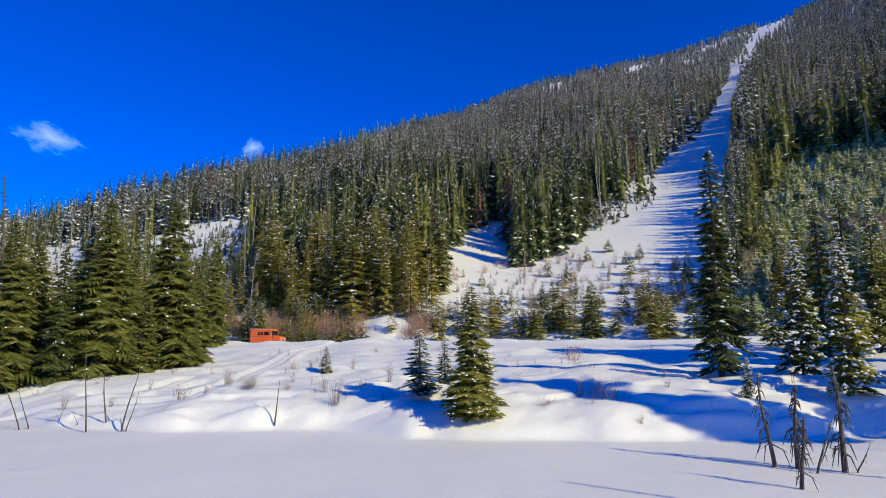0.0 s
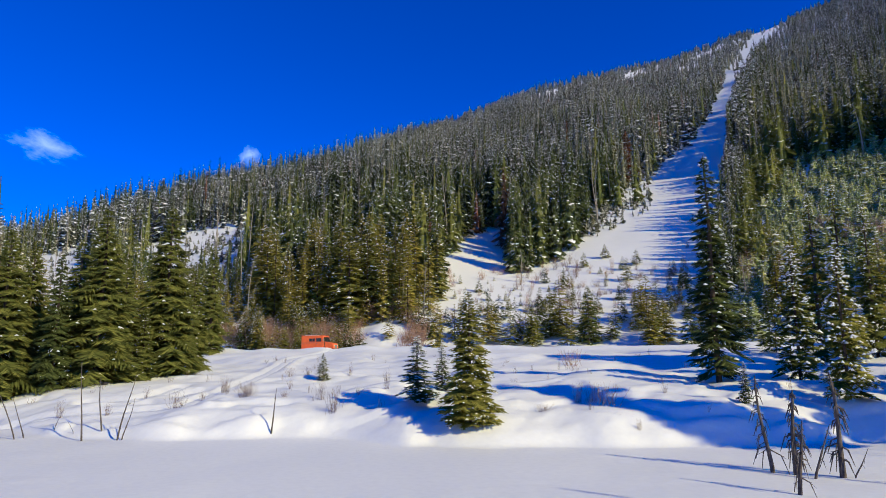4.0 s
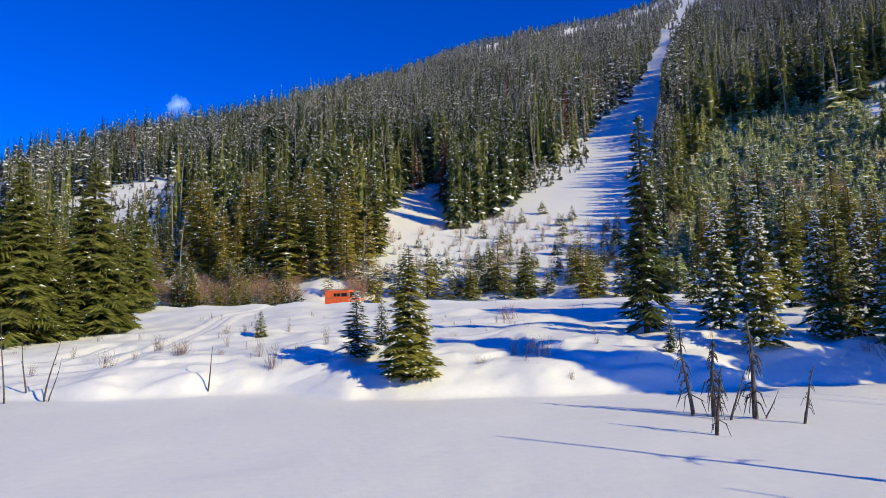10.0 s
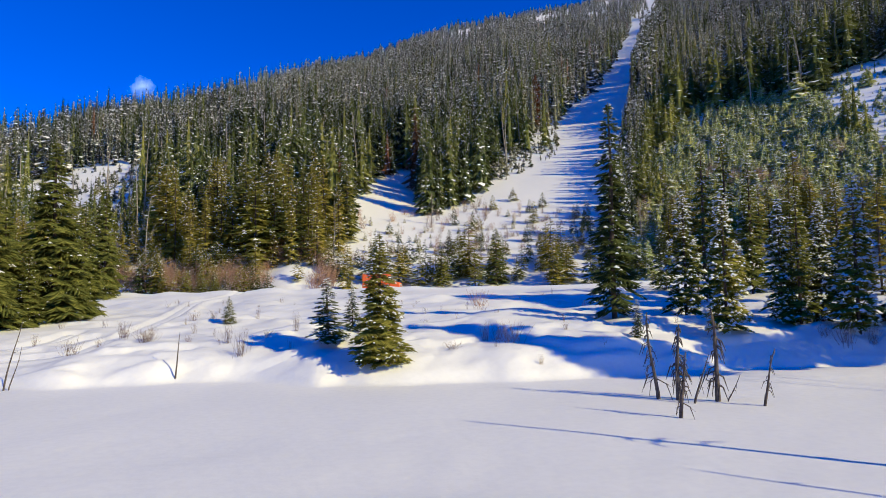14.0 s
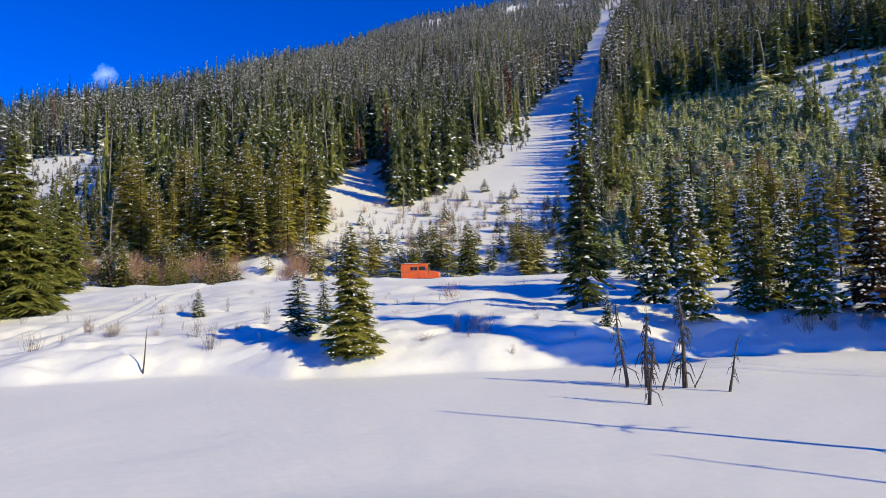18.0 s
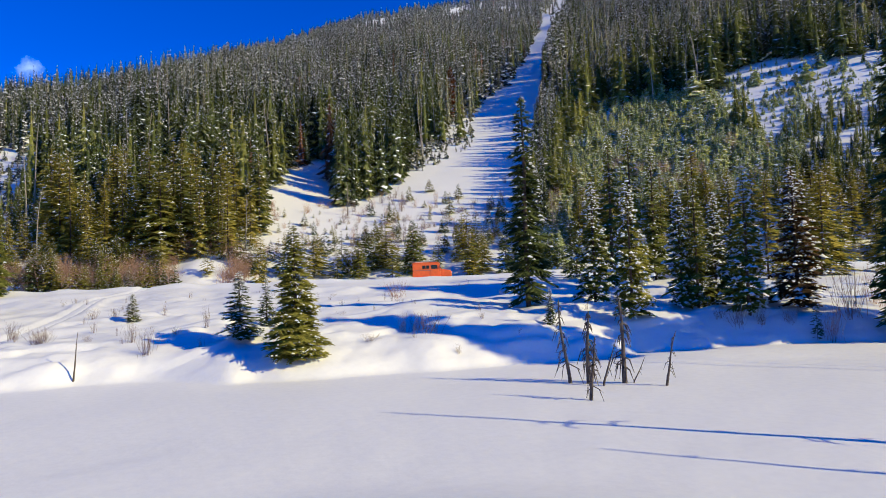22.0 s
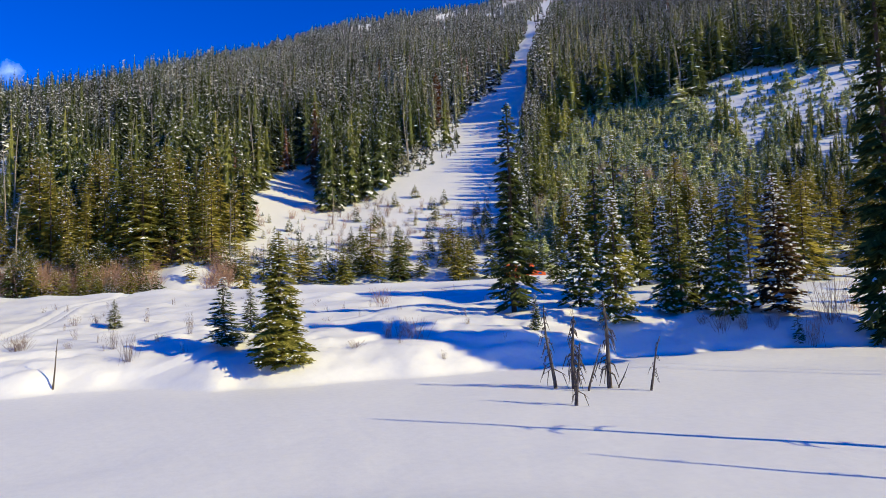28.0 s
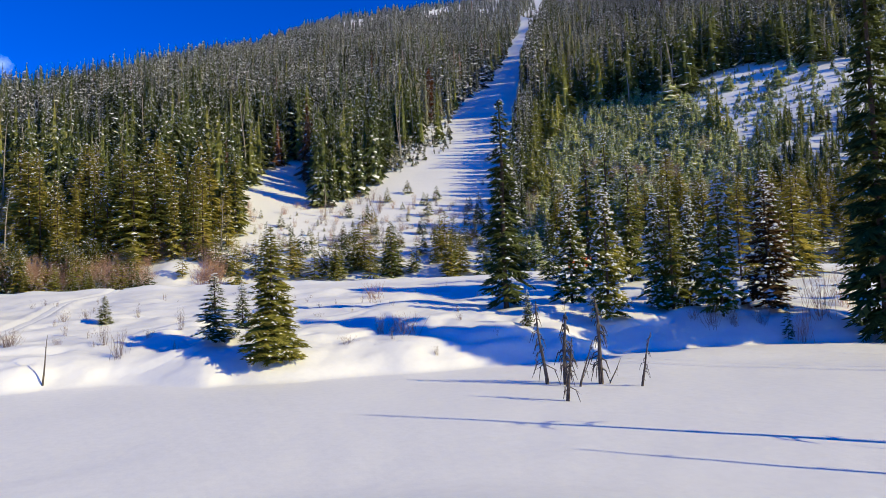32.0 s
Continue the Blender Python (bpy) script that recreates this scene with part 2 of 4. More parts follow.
# ---------------------------------------------------------------- mesh helpers
def tri_mesh(name, verts, tris, mats, index=None, tone=None, flat=True):
    mesh = bpy.data.meshes.new(name)
    mesh.vertices.add(len(verts))
    mesh.vertices.foreach_set("co", np.asarray(verts, np.float32).ravel())
    mesh.loops.add(len(tris) * 3)
    mesh.loops.foreach_set("vertex_index", np.asarray(tris, np.int32).ravel())
    mesh.polygons.add(len(tris))
    mesh.polygons.foreach_set("loop_start", np.arange(len(tris), dtype=np.int32) * 3)
    for m in mats:
        mesh.materials.append(m)
    if index is not None:
        mesh.polygons.foreach_set("material_index", np.asarray(index, np.int32))
    if tone is not None:
        mesh.attributes.new("tone", "FLOAT", "POINT").data.foreach_set("value", np.asarray(tone, np.float32))
    mesh.update(calc_edges=True)
    if not flat:
        mesh.shade_smooth()
    return mesh


def part(name, bm, material, parent, label=""):
    """Links a bmesh as one mesh object under a thing or a part."""
    mesh = bpy.data.meshes.new(name)
    bm.to_mesh(mesh)
    bm.free()
    mesh.materials.append(material)
    ob = new(name, mesh)
    ob.parent = parent
    return tagged(ob, label)


def stick(points, radii, sides=5):
    """Vertices and triangles of a tapered limb along points."""
    pts = np.asarray(points, float)
    verts, tris = [], []
    for k, p in enumerate(pts):
        d = pts[min(k + 1, len(pts) - 1)] - pts[max(k - 1, 0)]
        d = d / (np.linalg.norm(d) + 1e-9)
        u = np.cross(d, (0.31, 0.95, 0.05) if abs(d[2]) > 0.8 else (0, 0, 1))
        u /= np.linalg.norm(u)
        w = np.cross(d, u)
        for s in range(sides):
            ang = 2 * math.pi * s / sides
            verts.append(p + radii[k] * (math.cos(ang) * u + math.sin(ang) * w))
    for k in range(len(pts) - 1):
        for s in range(sides):
            p, q = k * sides + s, k * sides + (s + 1) % sides
            tris += [(p, q, q + sides), (p, q + sides, p + sides)]
    top = (len(pts) - 1) * sides
    for s in range(1, sides - 1):
        tris.append((top, top + s, top + s + 1))
    return np.array(verts), np.array(tris)


def gather(pieces):
    """Joins (verts, tris) pairs."""
    vs, ts, n = [], [], 0
    for v, t in pieces:
        vs.append(v)
        ts.append(t + n)
        n += len(v)
    return np.concatenate(vs), np.concatenate(ts)


# ---------------------------------------------------------------- conifers
def bough(length, droop, width, sprays, g, hang=(0.05, 0.35), slim=0.135):
    """One branch along +x with needle sprays: kites bent along their middles."""
    out = []

    def kite(base, tip, half, sag):
        d = tip - base
        side = np.array([-d[1], d[0], 0.0])
        side *= half / (np.linalg.norm(side) + 1e-9)
        mid = base + d * 0.45
        if sprays > 4:
            out.append((np.array([base + (0, 0, sag * 0.5), mid + side - (0, 0, sag), tip, mid - side - (0, 0, sag)]), np.array([(0, 2, 1), (0, 3, 2)])))
            return
        v = np.array([base, mid + side - (0, 0, sag), tip, mid - side - (0, 0, sag), mid + (0, 0, sag * 0.4)])
        out.append((v, np.array([(0, 4, 1), (1, 4, 2), (0, 3, 4), (3, 2, 4)])))

    def spine(u):
        return np.array([length * u, 0, -droop * length * u ** 1.4 + 0.10 * length * u ** 3])

    kite(spine(0.35), spine(1.0) - (0, 0, 0.3 * length * hang[0]), width * 0.28, 0.04 * length)
    for k in range(sprays):
        u = 0.25 + 0.68 * (k + 0.5) / sprays + g.uniform(-0.04, 0.04)
        s = 1 if k % 2 else -1
        reach = width * (1.15 - 0.75 * u) * g.uniform(0.8, 1.2)
        base = spine(u)
        tip = base + np.array([reach * 0.75, s * reach, -g.uniform(*hang) * reach])
        kite(base, tip, reach * slim, 0.10 * reach)
    return gather(out)


def blob(center, size, g):
    """A flattened lump of snow."""
    a = g.uniform(0, 6.3)
    c, s = math.cos(a), math.sin(a)
    base = np.array([(1, 0, 0), (0.3, 0.8, -0.28), (-0.8, 0.5, -0.2), (-0.9, -0.4, -0.28), (0.2, -0.8, -0.2), (0.05, 0, 0.5), (0, 0, -0.3)])
    base = base * g.uniform(0.75, 1.2, (7, 1)) * size
    base = np.stack([base[:, 0] * c - base[:, 1] * s, base[:, 0] * s + base[:, 1] * c, base[:, 2]], -1) + center
    t = [(k, (k + 1) % 5, 5) for k in range(5)]
    return base[:6], np.array(t)


def fir(g, height, spread, whorls, per, sprays, bare=0.04, snowy=0.3, shape=0.85, ragged=0.25, girth=1.0, flecks=2, hang=(0.05, 0.35), slim=0.135, lump=1.0):
    """Crown, trunk and snow of a conifer, each (verts, tris)."""
    crown, snow = [], []
    count = whorls * per
    for k in range(count):
        u = bare + (1 - bare) * (k + g.uniform(-2.5, 2.5)) / count
        u = min(max(u, bare), 0.985)
        z = height * u
        reach = spread * (1 - u) ** shape * (0.55 + 0.45 * min(1, (u - bare) * 9 + 0.3)) + 0.05 * spread
        if g.random() < ragged * 0.3:
            continue
        L = reach * g.uniform(1 - ragged, 1 + ragged * 0.55)
        v, t = bough(L, g.uniform(0.15, 0.62) * (1 - 0.55 * u), L * g.uniform(0.30, 0.48) + 0.08, sprays, g, hang, slim)
        a = 2.39996 * k + g.uniform(-0.5, 0.5)
        c, s = math.cos(a), math.sin(a)
        v = np.stack([v[:, 0] * c - v[:, 1] * s, v[:, 0] * s + v[:, 1] * c, v[:, 2] + z + 0.12 * L], -1)
        crown.append((v, t))
        for q in range(flecks):
            if g.random() < snowy:
                p = max((v[g.integers(0, len(v))] for _ in range(3)), key=lambda w: w[0] ** 2 + w[1] ** 2)
                snow.append(blob(p + np.array([0, 0, 0.04]), lump * g.uniform(0.045, 0.19) * min(1.1, 0.45 + 0.28 * L) * max(0.8, 1.2 - 0.075 * flecks), g))
    tip = np.array([(0, 0, height * 0.9), (0, 0, height * 0.96), (0.02, 0, height)])
    crown.append(stick(tip, (0.05, 0.03, 0.008), 4))
    trunk = stick([(0, 0, -0.5), (0.03, 0, height * 0.35), (-0.02, 0.03, height * 0.7), (0, 0, height * 0.95)],
                  [girth * height * q + 0.012 * min(1, girth * 2) for q in (0.014, 0.011, 0.007, 0.0015)], 6)
    return gather(crown), trunk, (gather(snow) if snow else None)


def species(name, seed, **kw):
    """Shared meshes of one grown conifer."""
    g = np.random.default_rng(seed)
    crown, trunk, snow = fir(g, **kw)
    made = {"height": kw["height"]}
    made["crown"] = [tri_mesh("crown", *crown, [NEEDLE], tone=np.full(len(crown[0]), tone)) for tone in (0.12, 0.38, 0.62, 0.85)]
    made["brown"] = tri_mesh("crown", *crown, [NEEDLE], tone=np.full(len(crown[0]), 0.96))
    made["rust"] = tri_mesh("crown", *crown, [NEEDLE], tone=np.full(len(crown[0]), 1.0)) if name == "mid" else None
    made["trunk"] = tri_mesh("trunk", *trunk, [BARK], flat=False)
    made["snow"] = tri_mesh("snow_load", *snow, [CLUMP], flat=False) if snow else None
    return made


def plant(kind, x, y, height, fat=1.0, turn=0.0, tone=1, name="spruce_tree", label="", category="conifer", group="", sink=0.0):
    root = new(name)
    s = height / kind["height"]
    root.matrix_basis = pose(x, y, zat(x, y) - sink, 0, 0, turn)
    root.scale = (s * fat, s * fat, s)
    for n, mesh in (("trunk", kind["trunk"]), ("crown", kind["rust"] if tone == -2 else kind["brown"] if tone < 0 else kind["crown"][tone]), ("snow_load", kind["snow"])):
        if mesh:
            ob = new(n, mesh)
            ob.parent = root
            if n == "snow_load":
                tagged(ob, "clumps of white snow on the boughs", kind="stuff")
    return tagged(root, label, category, group)


BIG = [species("big", 11, height=10, spread=2.4, whorls=44, per=8, sprays=26, snowy=0.5, shape=0.84, bare=0.015, ragged=0.36, flecks=4, hang=(0.1, 0.55), slim=0.10, lump=1.2),
       species("big", 12, height=10, spread=2.1, whorls=33, per=7, sprays=23, snowy=0.7, shape=0.76, ragged=0.55, bare=0.02, flecks=7, hang=(0.1, 0.5), slim=0.105, lump=1.85),
       species("big", 13, height=10, spread=1.7, whorls=34, per=7, sprays=15, snowy=0.6, shape=0.7, ragged=0.55, bare=0.02, flecks=3, hang=(0.1, 0.5))]
PLAIN = [species("plain", 15, height=10, spread=2.3, whorls=42, per=8, sprays=33, snowy=0.16, shape=0.80, bare=0.015, ragged=0.42, hang=(0.2, 0.75), slim=0.068),
         species("plain", 16, height=10, spread=1.9, whorls=40, per=7, sprays=31, snowy=0.2, shape=0.72, bare=0.02, ragged=0.46, hang=(0.2, 0.75), slim=0.07)]
TALL = species("tall", 14, height=24, spread=3.4, whorls=62, per=8, sprays=16, snowy=0.4, shape=0.65, ragged=0.45, bare=0.02, flecks=3, hang=(0.1, 0.5))
MID = [species("mid", 21 + k, height=10, spread=s, whorls=25, per=7, sprays=7, snowy=sn, shape=0.74, ragged=0.45, bare=0.02, girth=0.5, flecks=4, hang=(0.1, 0.6), slim=0.18, lump=1.5)
       for k, (s, sn) in enumerate(((2.0, 0.13), (1.6, 0.06), (2.2, 0.24), (1.5, 0.12)))]
YOUNG = [species("young", 31 + k, height=10, spread=s, whorls=16, per=6, sprays=5, snowy=sn, shape=0.7, ragged=0.35, flecks=3, hang=(0.15, 0.6), slim=0.28, lump=1.5, girth=0.45)
         for k, (s, sn) in enumerate(((2.8, 0.3), (2.4, 0.2), (3.1, 0.4)))]
LANKY = species("lanky", 45, height=10, spread=1.25, whorls=46, per=7, sprays=18, snowy=0.35, shape=0.62, ragged=0.55, bare=0.03, girth=0.9, flecks=3, hang=(0.2, 0.7), slim=0.10, lump=1.2)

# shadow casters: high crowns, trunks thinned to leave no lines on the pond
SHADE_PINE = species("pine", 41, height=10, spread=1.15, whorls=24, per=7, sprays=6, snowy=0.1, shape=0.5, ragged=0.45, bare=0.74, girth=0.05, slim=0.3)
SHADE_PINE_HIGH = species("pine", 42, height=10, spread=1.15, whorls=18, per=7, sprays=6, snowy=0.1, shape=0.5, ragged=0.45, bare=0.82, girth=0.05, slim=0.3)

# trees that stand apart: x, y, height, width, kind, tone
ALONE = [
    (1.37, 29.85, 6.25, 1.00, 0, 2),
    (-1.2, 33.2, 3.42, 1.45, 1, 0),
    (0.1, 37.7, 2.73, 1.15, 1, 0),
    (-8.5, 46.3, 1.97, 1.35, 1, 1),
]
EAST = [
    (16.1, 36.9, 13.59, 0.95, 6, 0),
    (14.8, 31.1, 2.04, 0.90, 1, 0),
    (21.8, 38.6, 8.32, 0.80, 1, 1),
    (19.7, 30.9, 7.75, 0.75, 1, 2),
    (24.7, 33.2, 7.36, 0.75, 1, 1),
    (25.4, 32.6, 8.0, 0.80, 2, 1),
    (27.1, 33.0, 7.16, 0.75, 1, 1),
    (26.6, 29.8, 8.49, 0.80, 1, 2),
    (29.7, 34.6, 8.08, 0.80, 2, 0),
    (30.7, 30.4, 8.54, 0.95, 1, -1),
    (32.3, 24.4, 24.2, 0.56, 0, 0),
    (28.4, 27.0, 2.1, 0.90, 4, 0),
]
WEST = [
    (-29.6, 42.9, 11.59, 1.00, 0, 1),
    (-34.5, 45.8, 12.29, 1.00, 1, 1),
    (-30.1, 46.3, 10.94, 0.80, 1, 1),
    (-26.4, 43.6, 9.41, 0.80, 0, 0),
    (-24.7, 45.9, 12.81, 1.00, 0, 1),
    (-26.9, 46.8, 10.53, 0.90, 2, 1),
    (-24.6, 49.2, 9.34, 0.90, 1, 1),
    (-22.8, 48.9, 5.78, 1.00, 0, 1),
    (-22.3, 51.5, 13.92, 0.95, 0, 1),
    (-23.5, 60.2, 10.49, 0.90, 1, 1),
    (-21.1, 51.8, 6.87, 1.10, 0, 1),
    (-30.0, 82.8, 14.21, 0.90, 1, 1),
]
# never in view: added past the pond for the shade they throw
UNSEEN_SPRUCES = [
    (45.0, 28.5, 7.0, 0.70, 1, 0),
    (50.0, 31.5, 7.0, 0.70, 1, 0),
    (40.0, 18.0, 10.5, 0.80, 1, 0), (42.5, 17.5, 11.0, 0.80, 1, 0), (45.0, 18.5, 10.5, 0.80, 1, 0), (48.0, 20.0, 10.5, 0.80, 1, 0),
]
EAST_BACK = [(28.0, 46.5, 13.0, 0.75, 2, 1), (31.2, 48.5, 14.0, 0.7, 2, 2), (34.5, 50.0, 12.5, 0.75, 2, 1)]
k = 0
for rows, text, group in ((ALONE, "green spruce flecked with snow standing alone on the bank", "single spruces on the bank"),
                          (EAST, "snow-laden dark green spruce on the shaded snowy bank", "spruces on the shaded bank"),
                          (WEST, "dense olive-green spruce in a close group on the bank", "close group of spruces"),
                          (UNSEEN_SPRUCES, "dark green spruce added out of view past the pond for its shade", "spruces past the pond"),
                          (EAST_BACK, "dark green spruce beside the road above the bank", "spruces beside the road")):
    for x, y, h, fat, kind, tone in rows:
        src = TALL if h > 20 else PLAIN[k % 2] if x < -15 else (BIG + YOUNG + [LANKY])[kind]
        said = "brown-needled dying spruce on the snowy bank" if tone < 0 else "very tall dark spruce at the edge of the bank" if h > 20 else text
        plant(src, x, y, h, fat, 47.0 * k, tone, label=said, group=group)
        k += 1

# ---------------------------------------------------------------- forest
def inside(poly, px, py):
    hit = np.zeros(np.shape(px), bool)
    for (ax, ay), (bx, by) in zip(poly, poly[1:] + poly[:1]):
        cross = (ay > py) != (by > py)
        with np.errstate(divide="ignore", invalid="ignore"):
            hit ^= cross & (px < (bx - ax) * (py - ay) / (by - ay) + ax)
    return hit


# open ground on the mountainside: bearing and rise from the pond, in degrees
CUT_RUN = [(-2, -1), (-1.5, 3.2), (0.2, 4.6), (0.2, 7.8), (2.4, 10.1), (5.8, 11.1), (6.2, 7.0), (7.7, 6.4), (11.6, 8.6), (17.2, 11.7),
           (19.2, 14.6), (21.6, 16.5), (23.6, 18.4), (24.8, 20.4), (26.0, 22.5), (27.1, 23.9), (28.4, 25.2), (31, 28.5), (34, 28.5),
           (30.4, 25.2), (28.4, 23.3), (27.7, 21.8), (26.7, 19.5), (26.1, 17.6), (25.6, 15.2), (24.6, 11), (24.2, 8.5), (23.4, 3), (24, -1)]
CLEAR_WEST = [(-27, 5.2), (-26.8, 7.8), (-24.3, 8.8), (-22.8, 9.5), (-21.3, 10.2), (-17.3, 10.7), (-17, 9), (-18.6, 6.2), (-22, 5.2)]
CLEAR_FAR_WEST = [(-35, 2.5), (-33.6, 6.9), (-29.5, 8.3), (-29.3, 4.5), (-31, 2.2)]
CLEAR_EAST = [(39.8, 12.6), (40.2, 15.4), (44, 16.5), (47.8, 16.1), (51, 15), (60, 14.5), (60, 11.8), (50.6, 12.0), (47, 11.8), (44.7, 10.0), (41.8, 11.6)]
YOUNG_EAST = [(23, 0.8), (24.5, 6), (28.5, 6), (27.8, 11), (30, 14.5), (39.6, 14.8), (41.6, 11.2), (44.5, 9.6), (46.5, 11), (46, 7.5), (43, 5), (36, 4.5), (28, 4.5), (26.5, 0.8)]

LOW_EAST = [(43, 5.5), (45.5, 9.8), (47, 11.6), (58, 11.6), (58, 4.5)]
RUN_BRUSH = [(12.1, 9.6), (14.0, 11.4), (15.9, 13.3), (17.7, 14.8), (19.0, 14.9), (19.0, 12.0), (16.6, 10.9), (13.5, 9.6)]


def far_fir(g, whorls, per, height=10.0, spread=1.2, snowy=0.18, bare=0.02, leaf=0, kite=True, fleck=1.0):
    """A small conifer of drooping layered boughs: verts, tris, material (0 needles, 1 trunk, 2 snow)."""
    v, t, m = [], [], []

    def put(a, rows):
        c, s = math.cos(a), math.sin(a)
        n = len(v)
        v.extend((along * c - side * s, along * s + side * c, z) for along, side, z in rows)
        return n

    for w in range(whorls):
        for k in range(per):
            u = bare + (1 - bare) * min(max((w + g.uniform(-0.4, 0.6)) / whorls, 0), 0.96)
            L = (spread * (1 - u) ** 0.75 + 0.10) * g.uniform(0.6, 1.2)
            a = 2 * math.pi * (k + 0.5 * (w % 2)) / per + g.uniform(-0.4, 0.4)
            wide = L * math.tan(math.pi / per) * g.uniform(0.55, 0.95)
            z, sag = height * u + 0.3 * L, g.uniform(0.15, 0.5) if kite else g.uniform(0.25, 0.75)
            if kite:
                for f in (-1, 0, 1):
                    b, e = a + f * 0.62 * math.pi / per, L * (1.05 if f == 0 else g.uniform(0.7, 0.95))
                    n = put(b, ((0.03 * L, 0, z + 0.25 * L), (0.8 * e, 0.30 * wide, z - sag * e), (e, -0.22 * wide, z - (sag + g.uniform(-0.1, 0.25)) * e)))
                    t.append((n, n + 2, n + 1))
                    m.append(leaf)
            else:
                n = put(a, ((0.03 * L, 0, z + 0.3 * L), (0.85 * L, wide, z - sag * L), (0.85 * L, -wide, z - sag * L)))
                t.append((n, n + 2, n + 1))
                m.append(leaf)
            if g.random() < snowy:
                f, q = g.uniform(0.5, 0.9), fleck * g.uniform(0.45, 0.95) * wide + 0.04
                lift = lambda h: z + 0.25 * L - (0.25 + 0.85 * sag) * h * L + 0.10 * L + 0.05
                n = put(a + g.uniform(-0.15, 0.15), ((f * L - 0.45 * q, q, lift(f) + 0.06), (f * L - 0.3 * q, -q, lift(f) + 0.04), (f * L + 0.55 * q, 0.2 * q, lift(f) - 0.6 * q)))
                t.append((n, n + 2, n + 1))
                m.append(2)
    n = len(v)
    for k in range(3):
        v.append((0.14 * math.cos(k * 2.1), 0.14 * math.sin(k * 2.1), -0.6))
    v.append((0, 0, height))
    t += [(n, n + 1, n + 3), (n + 1, n + 2, n + 3), (n + 2, n, n + 3)]
    m += [1, 1, 1]
    n = len(v)
    for k in range(4):
        v.append((0.42 * spread * math.cos(k * 1.571), 0.42 * spread * math.sin(k * 1.571), height * (bare + 0.03)))
    v.append((0, 0, height * 0.97))
    t += [(n + k, n + (k + 1) % 4, n + 4) for k in range(4)]
    m += [leaf] * 4
    return np.array(v), np.array(t), np.array(m)


def woods(name, plants, templates, label):
    """One sheet of forest: plants are rows of x, y, z, height, width, turn, tone, template."""
    V, T, M, C, n = [], [], [], [], 0
    for x, y, z, h, fat, turn, tone, k in plants:
        v, t, m = templates[int(k)]
        s = h / 10
        c, sn = math.cos(turn) * s * fat, math.sin(turn) * s * fat
        V.append(np.stack([v[:, 0] * c - v[:, 1] * sn + x, v[:, 0] * sn + v[:, 1] * c + y, v[:, 2] * s + z], -1))
        T.append(t + n)
        M.append(m)
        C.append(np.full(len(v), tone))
        n += len(v)
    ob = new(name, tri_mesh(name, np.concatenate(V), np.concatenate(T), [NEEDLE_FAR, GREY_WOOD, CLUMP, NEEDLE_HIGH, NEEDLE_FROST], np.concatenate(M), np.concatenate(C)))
    return tagged(ob, label, "forest", kind="stuff")


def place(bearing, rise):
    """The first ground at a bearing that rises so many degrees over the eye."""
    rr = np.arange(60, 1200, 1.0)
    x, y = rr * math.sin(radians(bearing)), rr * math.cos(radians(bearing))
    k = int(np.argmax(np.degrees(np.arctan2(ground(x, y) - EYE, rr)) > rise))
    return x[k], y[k]


